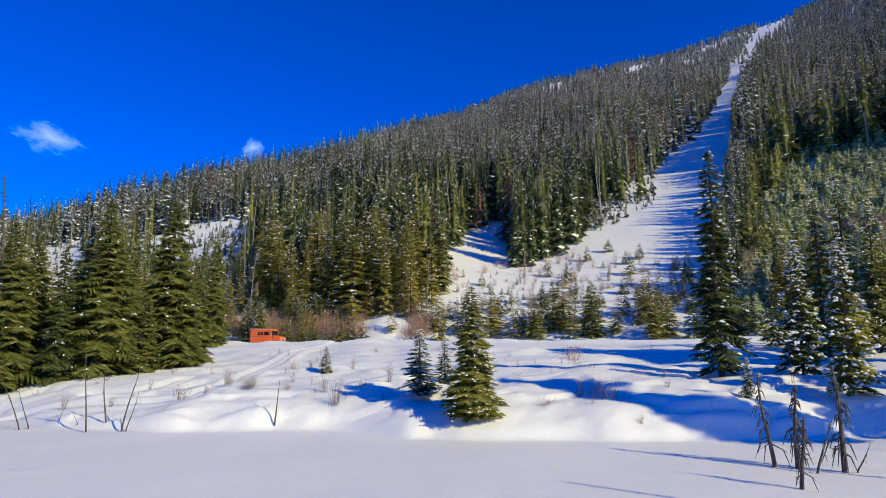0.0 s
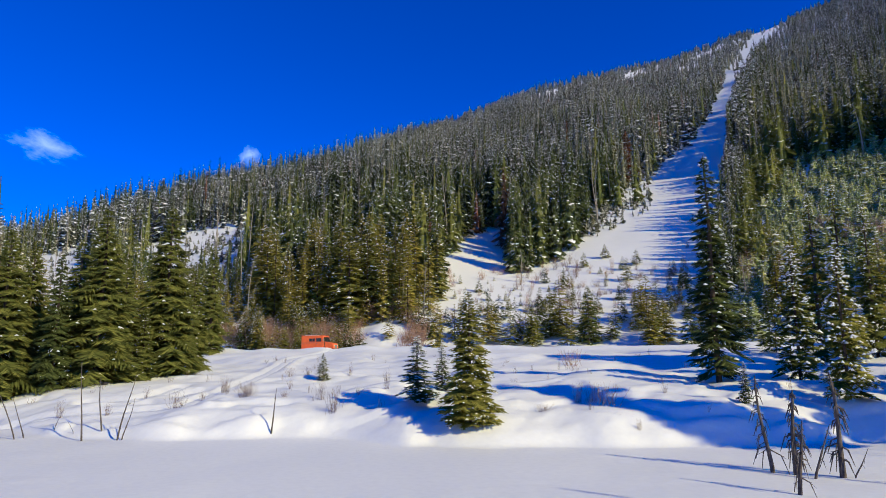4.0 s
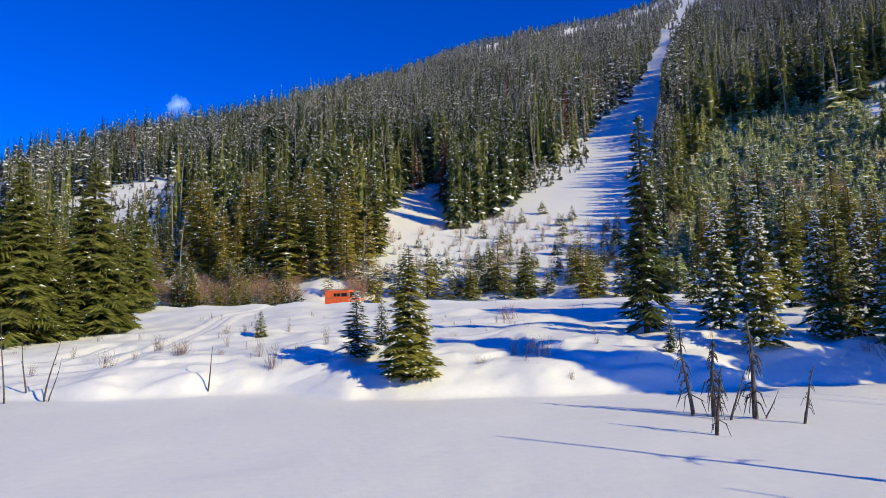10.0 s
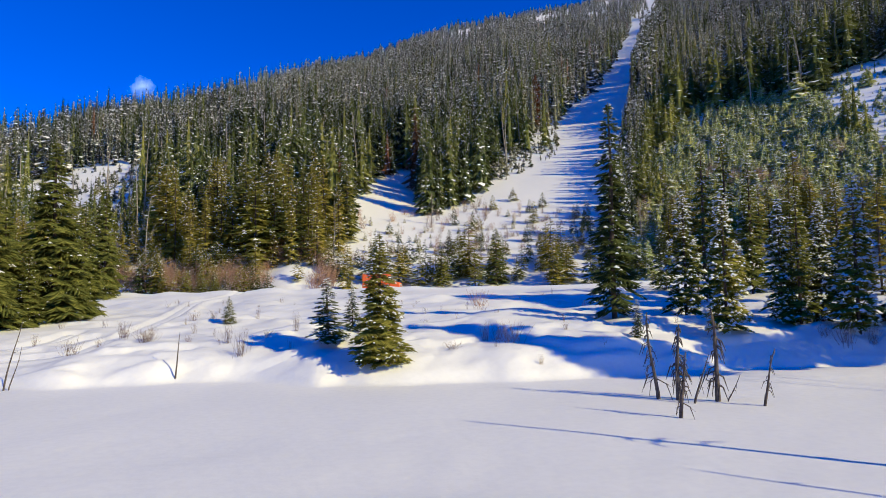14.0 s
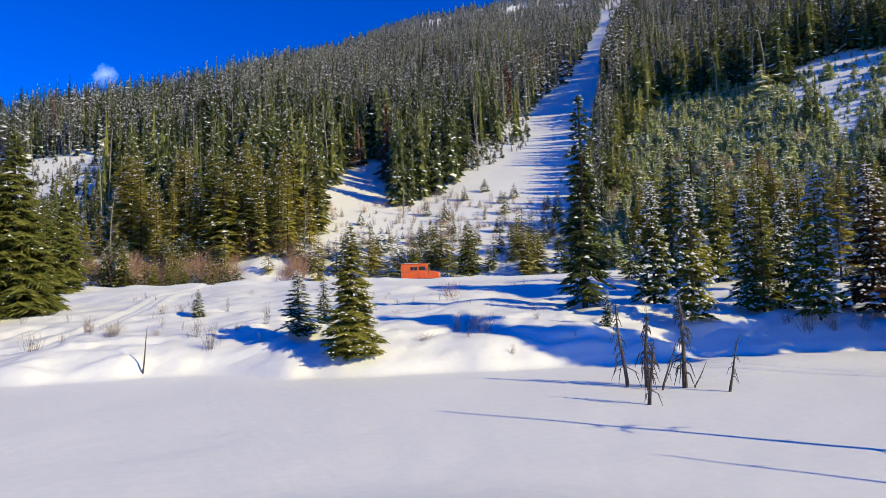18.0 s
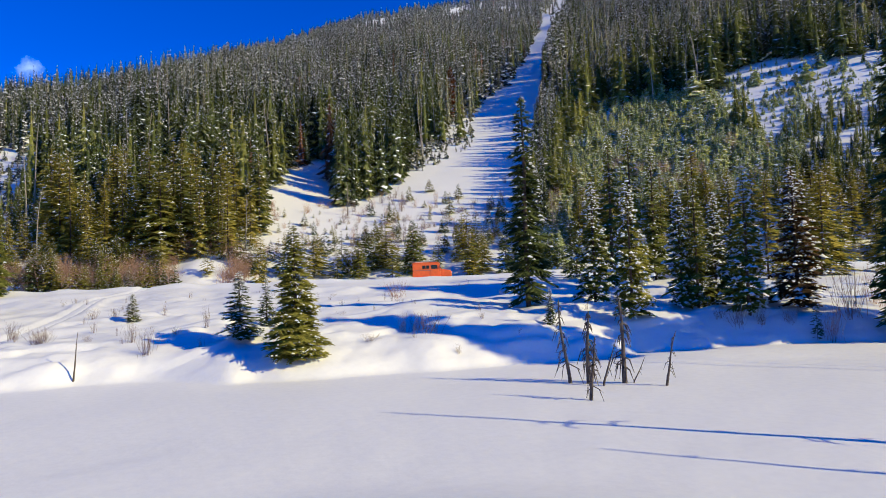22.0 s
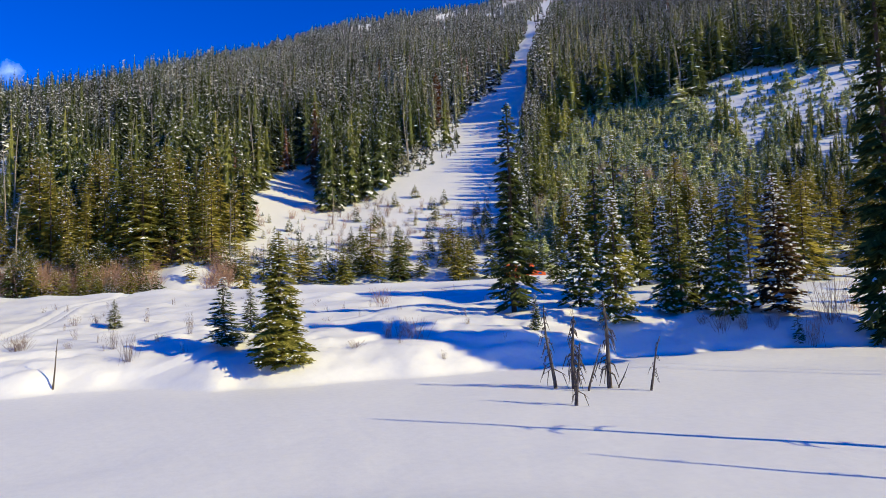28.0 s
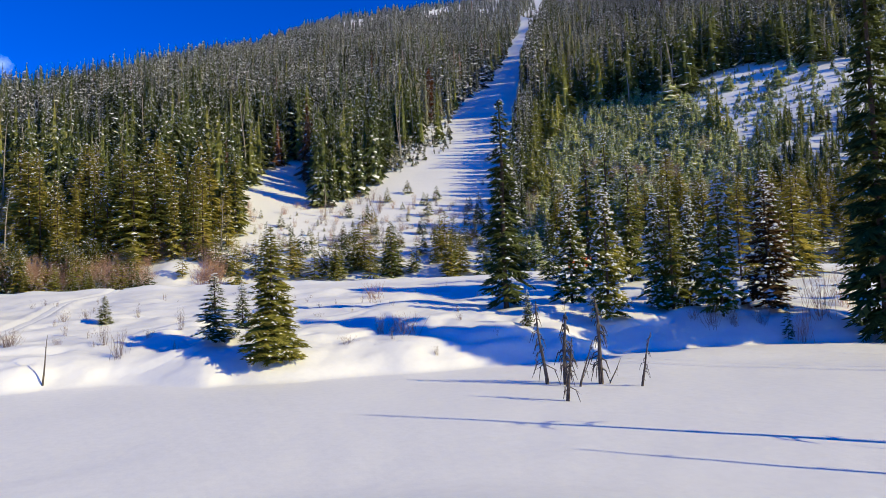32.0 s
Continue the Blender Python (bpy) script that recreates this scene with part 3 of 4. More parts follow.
def sow():
    """Where the mountain's trees stand."""
    g = np.random.default_rng(5)
    rows, edge = [], []
    r = 60.0
    while r < 1180:
        gap = 2.8 + 0.0050 * r
        count = int(math.radians(98) * r / gap)
        bearing = np.linspace(-40, 58, count) + g.uniform(-0.5, 0.5, count) * 98 / count
        rr = r + g.uniform(-0.5, 0.5, count) * gap
        x, y = rr * np.sin(np.radians(bearing)), rr * np.cos(np.radians(bearing))
        z = ground(x, y)
        rise = np.degrees(np.arctan2(z - EYE, rr))
        far = ridge(bearing)[0]
        off = y - road_line(x)
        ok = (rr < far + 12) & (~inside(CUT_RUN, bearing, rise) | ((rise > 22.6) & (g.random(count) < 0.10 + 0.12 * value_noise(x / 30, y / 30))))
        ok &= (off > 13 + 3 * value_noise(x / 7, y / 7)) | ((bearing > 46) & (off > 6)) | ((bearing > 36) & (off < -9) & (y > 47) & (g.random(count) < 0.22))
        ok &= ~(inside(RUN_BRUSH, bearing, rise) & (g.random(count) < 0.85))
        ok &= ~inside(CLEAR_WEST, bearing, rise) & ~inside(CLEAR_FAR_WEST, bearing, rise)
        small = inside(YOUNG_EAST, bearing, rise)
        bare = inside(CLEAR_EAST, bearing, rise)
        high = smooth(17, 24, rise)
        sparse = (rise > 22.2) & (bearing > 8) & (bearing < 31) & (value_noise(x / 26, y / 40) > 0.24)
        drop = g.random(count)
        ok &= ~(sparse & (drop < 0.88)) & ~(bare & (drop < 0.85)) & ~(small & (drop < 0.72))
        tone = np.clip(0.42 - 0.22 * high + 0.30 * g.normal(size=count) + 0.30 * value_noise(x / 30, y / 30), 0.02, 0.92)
        # shifts by bearing and rise put sunlit and shaded slopes into needle colour
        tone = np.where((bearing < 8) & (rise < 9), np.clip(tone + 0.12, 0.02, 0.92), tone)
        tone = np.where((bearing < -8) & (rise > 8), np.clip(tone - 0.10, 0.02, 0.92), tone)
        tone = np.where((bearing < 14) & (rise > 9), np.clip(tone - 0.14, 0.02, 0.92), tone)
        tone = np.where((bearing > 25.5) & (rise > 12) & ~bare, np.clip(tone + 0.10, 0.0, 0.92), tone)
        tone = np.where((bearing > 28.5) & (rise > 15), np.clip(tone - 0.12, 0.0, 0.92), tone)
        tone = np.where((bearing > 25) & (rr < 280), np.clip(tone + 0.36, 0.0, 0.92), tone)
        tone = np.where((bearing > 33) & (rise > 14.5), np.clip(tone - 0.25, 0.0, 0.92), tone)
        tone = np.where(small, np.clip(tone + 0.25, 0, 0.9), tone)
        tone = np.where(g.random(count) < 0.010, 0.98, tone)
        h = 14.6 * np.exp(0.24 * g.normal(size=count)).clip(0.55, 1.45) * np.where((bearing > 27.5) & (rise < 14) & (rr < 260), 0.6, 1) * np.where((bearing > 23) & (bearing <= 27.5) & (rise < 15), 0.62, 1) * (1 - 0.28 * high) * np.where(small, 0.42, 1) * np.where((bearing < -16) & (bearing > -34) & (rr < 160), 0.58, 1) * np.where(bare, 0.27, 1) * np.where((bearing > 39.5) & (rise < 10.6) & (rise > 3.5), 0.72, 1) * np.where((bearing > 43.5) & (rise < 12.5) & (rise > 6.5), 0.6, 1) * np.where((bearing > 49.5) & (rise > 9) & (rise < 17.5), 0.5, 1)
        for k in np.flatnonzero(ok):
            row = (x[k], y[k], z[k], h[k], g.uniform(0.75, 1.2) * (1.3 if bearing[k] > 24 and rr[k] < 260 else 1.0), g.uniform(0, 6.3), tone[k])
            front = off[k] < 36 if bearing[k] < 24 else off[k] < 24
            if front and abs(bearing[k]) < 56 and not small[k]:
                edge.append((*row, bearing[k]))
            else:
                frosty = small[k] or bare[k]
                kind = g.integers(0, 4)
                if bearing[k] < -8 and g.random() < 0.5:
                    kind |= 1       # the western slope carries less snow
                near_by = rr[k] < (230 if bearing[k] < 24 else 300)
                kind += (8 if frosty else 12 if rr[k] < 200 else 0) if near_by else 4 if rr[k] < 480 else 16
                rows.append((*row, kind))
        r += gap * 0.92
    return rows, edge


gf = np.random.default_rng(9)
FAR = [far_fir(gf, 10, 6, spread=s, snowy=sn, leaf=lf, fleck=0.85) for s, sn, lf in ((1.2, 0.46, 3), (1.0, 0.14, 0), (1.3, 0.62, 3), (0.9, 0.26, 3))]
FAR += [far_fir(gf, 9, 5, spread=s, snowy=sn, leaf=lf, kite=False, fleck=1.45) for s, sn, lf in ((1.15, 0.46, 3), (1.0, 0.18, 0), (1.3, 0.75, 3), (0.9, 0.26, 3))]
FAR += [far_fir(gf, 7, 4, spread=s, snowy=sn, bare=0.0, leaf=4, kite=False) for s, sn in ((2.6, 0.5), (2.2, 0.32), (3.0, 0.65), (2.4, 0.45))]
FAR += [far_fir(gf, 14, 6, spread=s, snowy=sn, bare=0.0, fleck=0.65) for s, sn in ((1.7, 0.36), (1.4, 0.16), (1.9, 0.50), (1.3, 0.24))]
FAR += [far_fir(gf, 7, 4, spread=s, snowy=sn, leaf=lf, kite=False, fleck=1.5) for s, sn, lf in ((1.7, 0.52, 3), (1.4, 0.30, 3), (1.9, 0.75, 3), (1.25, 0.4, 3))]
FAR += [far_fir(gf, 6, 4, spread=s, snowy=sn, bare=0.0, leaf=3, kite=False) for s, sn in ((2.6, 0.8), (2.2, 0.6), (3.0, 0.95), (2.4, 0.75))]

far_rows, edge_rows = sow()
gr = np.random.default_rng(23)
for k in range(330):        # the close row that shades the run
    rise = gr.uniform(3.5, 23.5) if k < 220 else gr.uniform(14.5, 23.5)
    bearing = float(np.interp(rise, (3, 8.5, 11, 15.2, 17.6, 19.5, 21.8, 23.3), (23.8, 24.4, 24.8, 25.8, 26.3, 26.9, 27.9, 28.6))) + gr.uniform(0, 1.5)
    x, y = place(bearing, rise)
    far_rows.append((x, y, zat(x, y), gr.uniform(17, 26) * (0.45 if rise < 10 else 0.62 if rise < 14 else 0.92 if rise < 17 else 1), gr.uniform(0.8, 1.1), gr.uniform(0, 6.3), gr.uniform(0.0, 0.5), gr.integers(0, 4) + (4 if rise > 15 else 0)))
for k in range(46):         # the stand beside the hollow
    bearing = gr.uniform(6.5, 11.5)
    x, y = place(bearing, gr.uniform(6.9, 10.5) + 0.25 * max(0, bearing - 7.5))
    far_rows.append((x, y, zat(x, y), gr.uniform(13, 19), gr.uniform(0.75, 1.0), gr.uniform(0, 6.3), gr.uniform(0.1, 0.7), 12 + gr.integers(0, 4)))
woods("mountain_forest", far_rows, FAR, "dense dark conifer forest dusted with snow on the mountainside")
edge_rows.sort(key=lambda q: q[1] - road_line(q[0]))
# tone steps up by bearing: sun on the edge firs painted into their needles
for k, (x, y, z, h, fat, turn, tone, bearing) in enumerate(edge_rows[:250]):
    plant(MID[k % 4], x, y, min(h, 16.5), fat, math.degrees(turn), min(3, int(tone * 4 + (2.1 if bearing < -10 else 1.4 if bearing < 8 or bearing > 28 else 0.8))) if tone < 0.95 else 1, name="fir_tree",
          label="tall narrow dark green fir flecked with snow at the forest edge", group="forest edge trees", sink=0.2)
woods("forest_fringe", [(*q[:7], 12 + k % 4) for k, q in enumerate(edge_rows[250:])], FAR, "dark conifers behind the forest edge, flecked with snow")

# brush and saplings on the open cuts
gb = np.random.default_rng(19)
brush = []
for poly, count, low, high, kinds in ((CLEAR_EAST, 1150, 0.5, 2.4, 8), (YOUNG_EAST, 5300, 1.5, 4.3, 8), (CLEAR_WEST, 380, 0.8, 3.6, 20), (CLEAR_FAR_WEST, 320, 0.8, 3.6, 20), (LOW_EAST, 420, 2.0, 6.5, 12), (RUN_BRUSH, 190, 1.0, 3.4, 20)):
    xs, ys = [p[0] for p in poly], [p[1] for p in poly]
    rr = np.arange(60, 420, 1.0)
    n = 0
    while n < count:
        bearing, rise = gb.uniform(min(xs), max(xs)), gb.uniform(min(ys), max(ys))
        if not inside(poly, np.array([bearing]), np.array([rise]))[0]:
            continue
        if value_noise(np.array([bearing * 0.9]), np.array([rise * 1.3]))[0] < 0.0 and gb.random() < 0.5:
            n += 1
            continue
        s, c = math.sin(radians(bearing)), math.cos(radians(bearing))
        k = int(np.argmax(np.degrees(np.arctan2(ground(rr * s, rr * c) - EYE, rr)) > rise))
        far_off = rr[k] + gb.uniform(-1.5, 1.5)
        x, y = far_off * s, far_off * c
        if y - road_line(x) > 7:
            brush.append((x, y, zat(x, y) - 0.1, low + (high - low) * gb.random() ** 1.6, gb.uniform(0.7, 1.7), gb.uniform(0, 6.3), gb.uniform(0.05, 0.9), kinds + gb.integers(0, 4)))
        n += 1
woods("sapling_brush", brush, FAR, "pale frosted saplings and brush on the open snowy slope")

# a tree killed by rust beside the run
x, y = place(17.2, 14.4)
plant(MID[1], x, y, 19, 1.3, 20, -2, name="dead_fir", label="rust-brown dead fir among green trees beside the run", sink=0.3)

# young conifers on the open run-out
gy = np.random.default_rng(15)
made = 0
while made < 122:
    bearing, rr = gy.uniform(-13, 25), gy.uniform(78, 190)
    x, y = rr * math.sin(radians(bearing)), rr * math.cos(radians(bearing))
    off = y - road_line(x)
    if off < 6 or (bearing < -1 and off > 14) or gy.random() < (off - 10) / 55 or (bearing < -1 and gy.random() < 0.5):
        continue
    h = gy.uniform(2.2, 6.6) * (1.0 if off < 22 else 0.42) * (1.2 if bearing > 9 else 1.0)
    plant(YOUNG[made % 3], x, y, h, gy.uniform(0.95, 1.4), gy.uniform(0, 360), int(gy.integers(0, 4)), name="young_spruce",
          label="young green spruce rising from the snow below the run", group="young conifers on the run-out", sink=0.1)
    made += 1


# more of them where the run-out meets the shaded bank
for k in range(46):
    bearing, rr = gy.uniform(9, 24.3), gy.uniform(76, 122)
    x, y = rr * math.sin(radians(bearing)), rr * math.cos(radians(bearing))
    if y - road_line(x) < 7:
        continue
    plant(YOUNG[k % 3], x, y, gy.uniform(2.0, 4.8), gy.uniform(0.95, 1.3), gy.uniform(0, 360), int(gy.integers(0, 3)), name="young_spruce",
          label="young green spruce rising from the snow below the run", group="young conifers on the run-out", sink=0.1)

# saplings under the forest edge
for k in range(140):
    x = gy.uniform(-50, 0) if k < 100 else gy.uniform(28, 62)
    y = road_line(x) + gy.uniform(5.5, 15)
    if k >= 100 and gy.random() < 0.4:
        y = road_line(x) - gy.uniform(6, 14)
    if -11.5 < x < -5.0:
        continue
    plant(YOUNG[k % 3], x, y, gy.uniform(2.2, 6.5), gy.uniform(0.8, 1.1), gy.uniform(0, 360), int(gy.integers(0, 4)), name="young_spruce",
          label="young snow-flecked spruce in front of the forest", group="saplings at the forest edge", sink=0.1)


# small firs in front of the bare thicket
gq = np.random.default_rng(51)
for k in range(13):
    bearing = -16.0 + 9.0 * (k + gq.uniform(-0.4, 0.4)) / 12
    rr = 76.0
    while rr * math.cos(radians(bearing)) - road_line(rr * math.sin(radians(bearing))) < 4.0:
        rr += 0.25
    x, y = rr * math.sin(radians(bearing)), rr * math.cos(radians(bearing))
    plant(YOUNG[k % 3], x, y, gq.uniform(1.8, 4.2), gq.uniform(1.1, 1.5), gq.uniform(0, 360), int(gq.integers(0, 4)), name="young_spruce",
          label="small snow-flecked spruce in front of the bare thicket", group="saplings at the forest edge", sink=0.1)


# ---------------------------------------------------------------- packed trails up the bank
def ribbon(path, wide):
    """A strip of packed snow along a path, a little above the loose snow."""
    corners = np.array(path, float)
    run = np.concatenate([[0], np.cumsum(np.hypot(*np.diff(corners, axis=0).T))])
    at = np.arange(0, run[-1], 0.3)
    line = np.stack([np.interp(at, run, corners[:, k]) for k in (0, 1)], -1)
    for _ in range(12):
        line[1:-1] = (line[:-2] + 2 * line[1:-1] + line[2:]) / 4
    way = np.gradient(line, axis=0)
    way /= np.linalg.norm(way, axis=1)[:, None]
    across = np.linspace(-0.5, 0.5, 6)
    edge = 1 + 0.18 * value_noise(at / 1.1, at * 0)
    x = line[:, 0, None] + way[:, 1, None] * across * wide * edge[:, None]
    y = line[:, 1, None] - way[:, 0, None] * across * wide * edge[:, None]
    lift = np.array([-0.06, 0.04, 0.03, 0.03, 0.04, -0.06])
    level = ground(x, y)
    z = 0.5 * level + 0.5 * level.mean(axis=1, keepdims=True) + lift
    n = len(at)
    tris = [q for i in range(n - 1) for j in range(5) for q in ((i * 6 + j, i * 6 + j + 1, i * 6 + j + 7), (i * 6 + j, i * 6 + j + 7, i * 6 + j + 6))]
    return np.stack([x, y, z], -1).reshape(-1, 3), np.array(tris)


for path, wide in ((TRACK, 0.95), (SPUR, 0.8)):
    tagged(new("trail", tri_mesh("trail", *ribbon(path, wide), [PACKED], flat=False)), "packed white snow trail running up the bank", "trail", kind="structure")


# ---------------------------------------------------------------- bare wood
def stems(g, height, spread, count, thick, forks=2):
    pieces = []
    for k in range(count):
        a, lean = g.uniform(0, 6.3), g.uniform(0.05, 1) * spread
        h = height * g.uniform(0.5, 1)
        b = np.array([g.normal() * spread * 0.25, g.normal() * spread * 0.25, -0.15])
        top = b + np.array([lean * math.cos(a), lean * math.sin(a), h + 0.15])
        mid = (b + top) / 2 + g.normal(size=3) * 0.05 * h
        pieces.append(stick([b, mid, top], [thick, thick * 0.7, thick * 0.25], 3))
        for f in range(forks):
            u = g.uniform(0.35, 0.85)
            s = b + (top - b) * u
            e = s + np.array([g.normal() * 0.16, g.normal() * 0.16, g.uniform(0.12, 0.35)]) * h
            pieces.append(stick([s, e], [thick * 0.5, thick * 0.2], 3))
    return gather(pieces)


SHRUB = [tri_mesh("twigs", *stems(np.random.default_rng(50 + k), 1.0, 0.6, 34, 0.007), [BANK_TWIG]) for k in range(4)]
THICKET_FORMS = [stems(np.random.default_rng(60 + k), 1.0, 0.55, 30, 0.007, 2) for k in range(5)]
THICKET = [tri_mesh("twigs", *form, [TWIG]) for form in THICKET_FORMS]


TUFT = [tri_mesh("twigs", *stems(np.random.default_rng(80 + k), 1.0, 0.6, 9, 0.012, 2), [BANK_TWIG]) for k in range(4)]


def shrub(x, y, h, wide, k, kind=SHRUB, label="bare leafless brown shrub poking through the snow", group="bare shrubs"):
    ob = new("bare_shrub", kind[k % len(kind)])
    ob.matrix_basis = pose(x, y, zat(x, y), 0, 0, 61.0 * k)
    ob.scale = (wide, wide, h)
    return tagged(ob, label, "shrub", group)


# x, y, height, width
SHRUBS_WEST = [
    (-29.6, 100.9, 1.33, 2.17), (-21.2, 36.0, 1.13, 0.55), (-18.0, 39.4, 0.78, 0.42), (-18.1, 35.1, 0.79, 0.42), (-14.6, 35.8, 1.21, 1.06),
    (-14.1, 38.2, 0.65, 0.45), (-13.5, 40.2, 1.08, 1.01), (-11.6, 38.2, 0.93, 1.13), (-11.3, 38.1, 0.89, 1.13), (-11.2, 47.9, 0.8, 0.81),
    (-9.9, 47.9, 0.7, 0.68), (-8.9, 36.7, 0.47, 0.52), (-6.7, 35.9, 1.32, 0.63), (-7.1, 50.4, 1.0, 0.43), (-5.5, 33.1, 1.36, 0.95),
    (-4.6, 36.1, 0.53, 0.59),
]
SHRUBS_EAST = [
    (-3.1, 37.0, 1.34, 0.49), (5.0, 31.3, 0.4, 0.90), (7.0, 32.8, 1.09, 0.74), (7.7, 32.8, 1.03, 0.74), (8.2, 31.8, 1.18, 1.68),
    (9.0, 29.3, 0.5, 0.34), (10.8, 52.4, 1.54, 2.03), (11.8, 33.6, 0.51, 0.36), (24.8, 30.1, 0.7, 0.82), (25.2, 29.1, 1.39, 1.08),
    (26.5, 28.8, 1.06, 0.83), (28.0, 28.4, 1.08, 0.84), (29.1, 26.7, 2.14, 1.37), (31.2, 27.4, 2.99, 2.08), (35.7, 29.5, 2.51, 2.00),
]
for k, (x, y, h, wide) in enumerate(SHRUBS_WEST + SHRUBS_EAST):
    shrub(x, y, h, wide, k, THICKET if wide > 1.3 else SHRUB)
gt = np.random.default_rng(72)
for k in range(60):
    x = gt.uniform(-26, 20)
    y = float(shore(x)) + gt.uniform(1.5, 36)
    shrub(x, y, gt.uniform(0.25, 0.9), gt.uniform(0.25, 0.7), k, TUFT, "few dry stalks poking out of the snow", "dry stalks on the bank")
gs = np.random.default_rng(70)
alder = []
for k in range(280):
    x = gs.uniform(-46, 2) if k < 235 else gs.uniform(0, 34)
    y = road_line(x) + gs.uniform(6.5, 14)
    if x > -2:
        y += gs.uniform(0, 45)
    if -11.5 < x < -5.0:
        y += 9
    small = 0.6 if x > -2 else 1
    v, t = THICKET_FORMS[k % 5]
    turn, wide, h = gs.uniform(0, 6.3), gs.uniform(1.5, 3.4) * small, gs.uniform(1.3, 3.9) * small
    c, sn = math.cos(turn) * wide, math.sin(turn) * wide
    alder.append((np.stack([v[:, 0] * c - v[:, 1] * sn + x, v[:, 0] * sn + v[:, 1] * c + y, v[:, 2] * h + zat(x, y)], -1), t))
tagged(new("alder_thicket", tri_mesh("alder_thicket", *gather(alder), [TWIG])), "dense thicket of leafless reddish-brown alder behind the road", "thicket", kind="stuff")


for k in range(60):
    x, y = place(gs.uniform(25.5, 44), gs.uniform(4.5, 9.5))
    shrub(x, y, gs.uniform(2.0, 5.5), gs.uniform(1.4, 2.6), k, THICKET, "tall bare brown shrub among the young trees", "bare shrubs among the young trees")


for k in range(70):
    x, y = place(gs.uniform(5.5, 22), gs.uniform(2.5, 8.5))
    shrub(x, y, gs.uniform(1.0, 2.6), gs.uniform(0.8, 1.8), k, SHRUB, "bare leafless shrub on the open snowy run-out", "bare shrubs on the run-out")


def snag(x, y, height, lean=0.0, toward=0.0, thick=0.05, twigs=8, seed=0, material=GREY_WOOD, name="dead_snag", label="weathered grey dead snag standing in the snow", droop=0.5, reach=0.22, group="dead snags in the pond"):
    g = np.random.default_rng(seed)
    root = new(name)
    root.matrix_basis = pose(x, y, zat(x, y))
    bend = height * math.tan(radians(lean))
    top = np.array([bend * math.sin(radians(toward)), bend * math.cos(radians(toward)), height])

    def along(u):
        return top * u + np.array([0.035 * height * math.sin(3 * u + seed), 0.03 * height * math.sin(4.1 * u + 2 * seed), 0]) * u

    pts = [along(u) for u in np.linspace(-0.06, 1, 8)]
    pts[0][2] = -0.3
    ob = new("trunk", tri_mesh("trunk", *stick(pts, [thick * (1.1 - 0.85 * u) for u in np.linspace(0, 1, 8)], 7), [material], flat=False))
    ob.parent = root
    for k in range(twigs):
        u = g.uniform(0.18, 0.97)
        a = g.uniform(0, 6.3)
        L = height * reach * g.uniform(0.4, 1.1) * (1.15 - u)
        s = along(u)
        m = s + np.array([math.cos(a) * L * 0.6, math.sin(a) * L * 0.6, -droop * L * 0.2])
        e = s + np.array([math.cos(a) * L, math.sin(a) * L, -droop * L])
        pieces = [stick([s, m, e], [thick * 0.34, thick * 0.26, thick * 0.09], 4)]
        for f in range(2):
            q = m + g.normal(size=3) * 0.25 * L
            pieces.append(stick([m, q], [thick * 0.14, thick * 0.05], 3))
        br = new("branch", tri_mesh("branch", *gather(pieces), [material]))
        br.parent = root
    return tagged(root, label, "dead tree", group)


# x, y, height, lean, toward which bearing, thickness, branches
SNAGS = [
    (11.5, 22.6, 3.28, 5.9, -63, 0.075, 32),
    (12.1, 22.2, 2.82, 0.1, 119, 0.100, 38),
    (10.5, 19.2, 2.11, 5.0, 119, 0.065, 26),
    (12.3, 21.5, 1.76, 16.4, 120, 0.045, 7),
    (13.3, 21.6, 3.42, 1.9, -58, 0.100, 34),
    (13.6, 21.5, 0.99, 27.4, 122, 0.028, 4),
    (14.3, 20.4, 2.02, 12.3, 125, 0.050, 16),
]
for k, (x, y, h, lean, toward_b, thick, n) in enumerate(SNAGS):
    snag(x, y, h, lean, toward_b, thick, n, k + 3, droop=1.35, reach=0.23)

REEDS = [
    (-8.3, 31.8, 2.17, 6.3, 75, 0.042),
    (-17.2, 31.2, 3.76, 3.1, -119, 0.042),
    (-17.0, 32.6, 2.69, 6.2, -118, 0.042),
    (-15.6, 31.4, 3.12, 9.8, 64, 0.042),
    (-15.4, 31.4, 1.97, 13.9, 64, 0.030),
    (-20.8, 31.8, 2.47, 18.5, -123, 0.035),
    (-20.6, 32.2, 1.95, 16.7, -123, 0.030),
    (-20.8, 31.8, 1.7, 16.7, -123, 0.024),
    (-37.3, 54.7, 2.73, 21.1, 56, 0.024),
    (-19.8, 33.3, 0.98, 15.7, 59, 0.018),
    (-18.5, 32.8, 0.63, 28.7, -119, 0.014),
]
for k, (x, y, h, lean, toward_b, thick) in enumerate(REEDS):
    snag(x, y, h, lean, toward_b, thick, 2, k + 40, name="dead_sapling", label="thin bare dead sapling standing at the pond edge", reach=0.12, droop=-0.4, group="dead saplings at the pond edge")

# dead trees beyond the pond's end, whose shadows lie across its snow
snag(19.2, 7.3, 11.0, 0, 0, 0.14, 16, 91, name="dead_tree", label="tall bare dead tree on the near bank", reach=0.14, group="dead trees on the near bank")
snag(19.0, 4.1, 8.2, 0, 0, 0.10, 6, 92, name="dead_tree", label="tall bare dead tree on the near bank", reach=0.08, group="dead trees on the near bank")

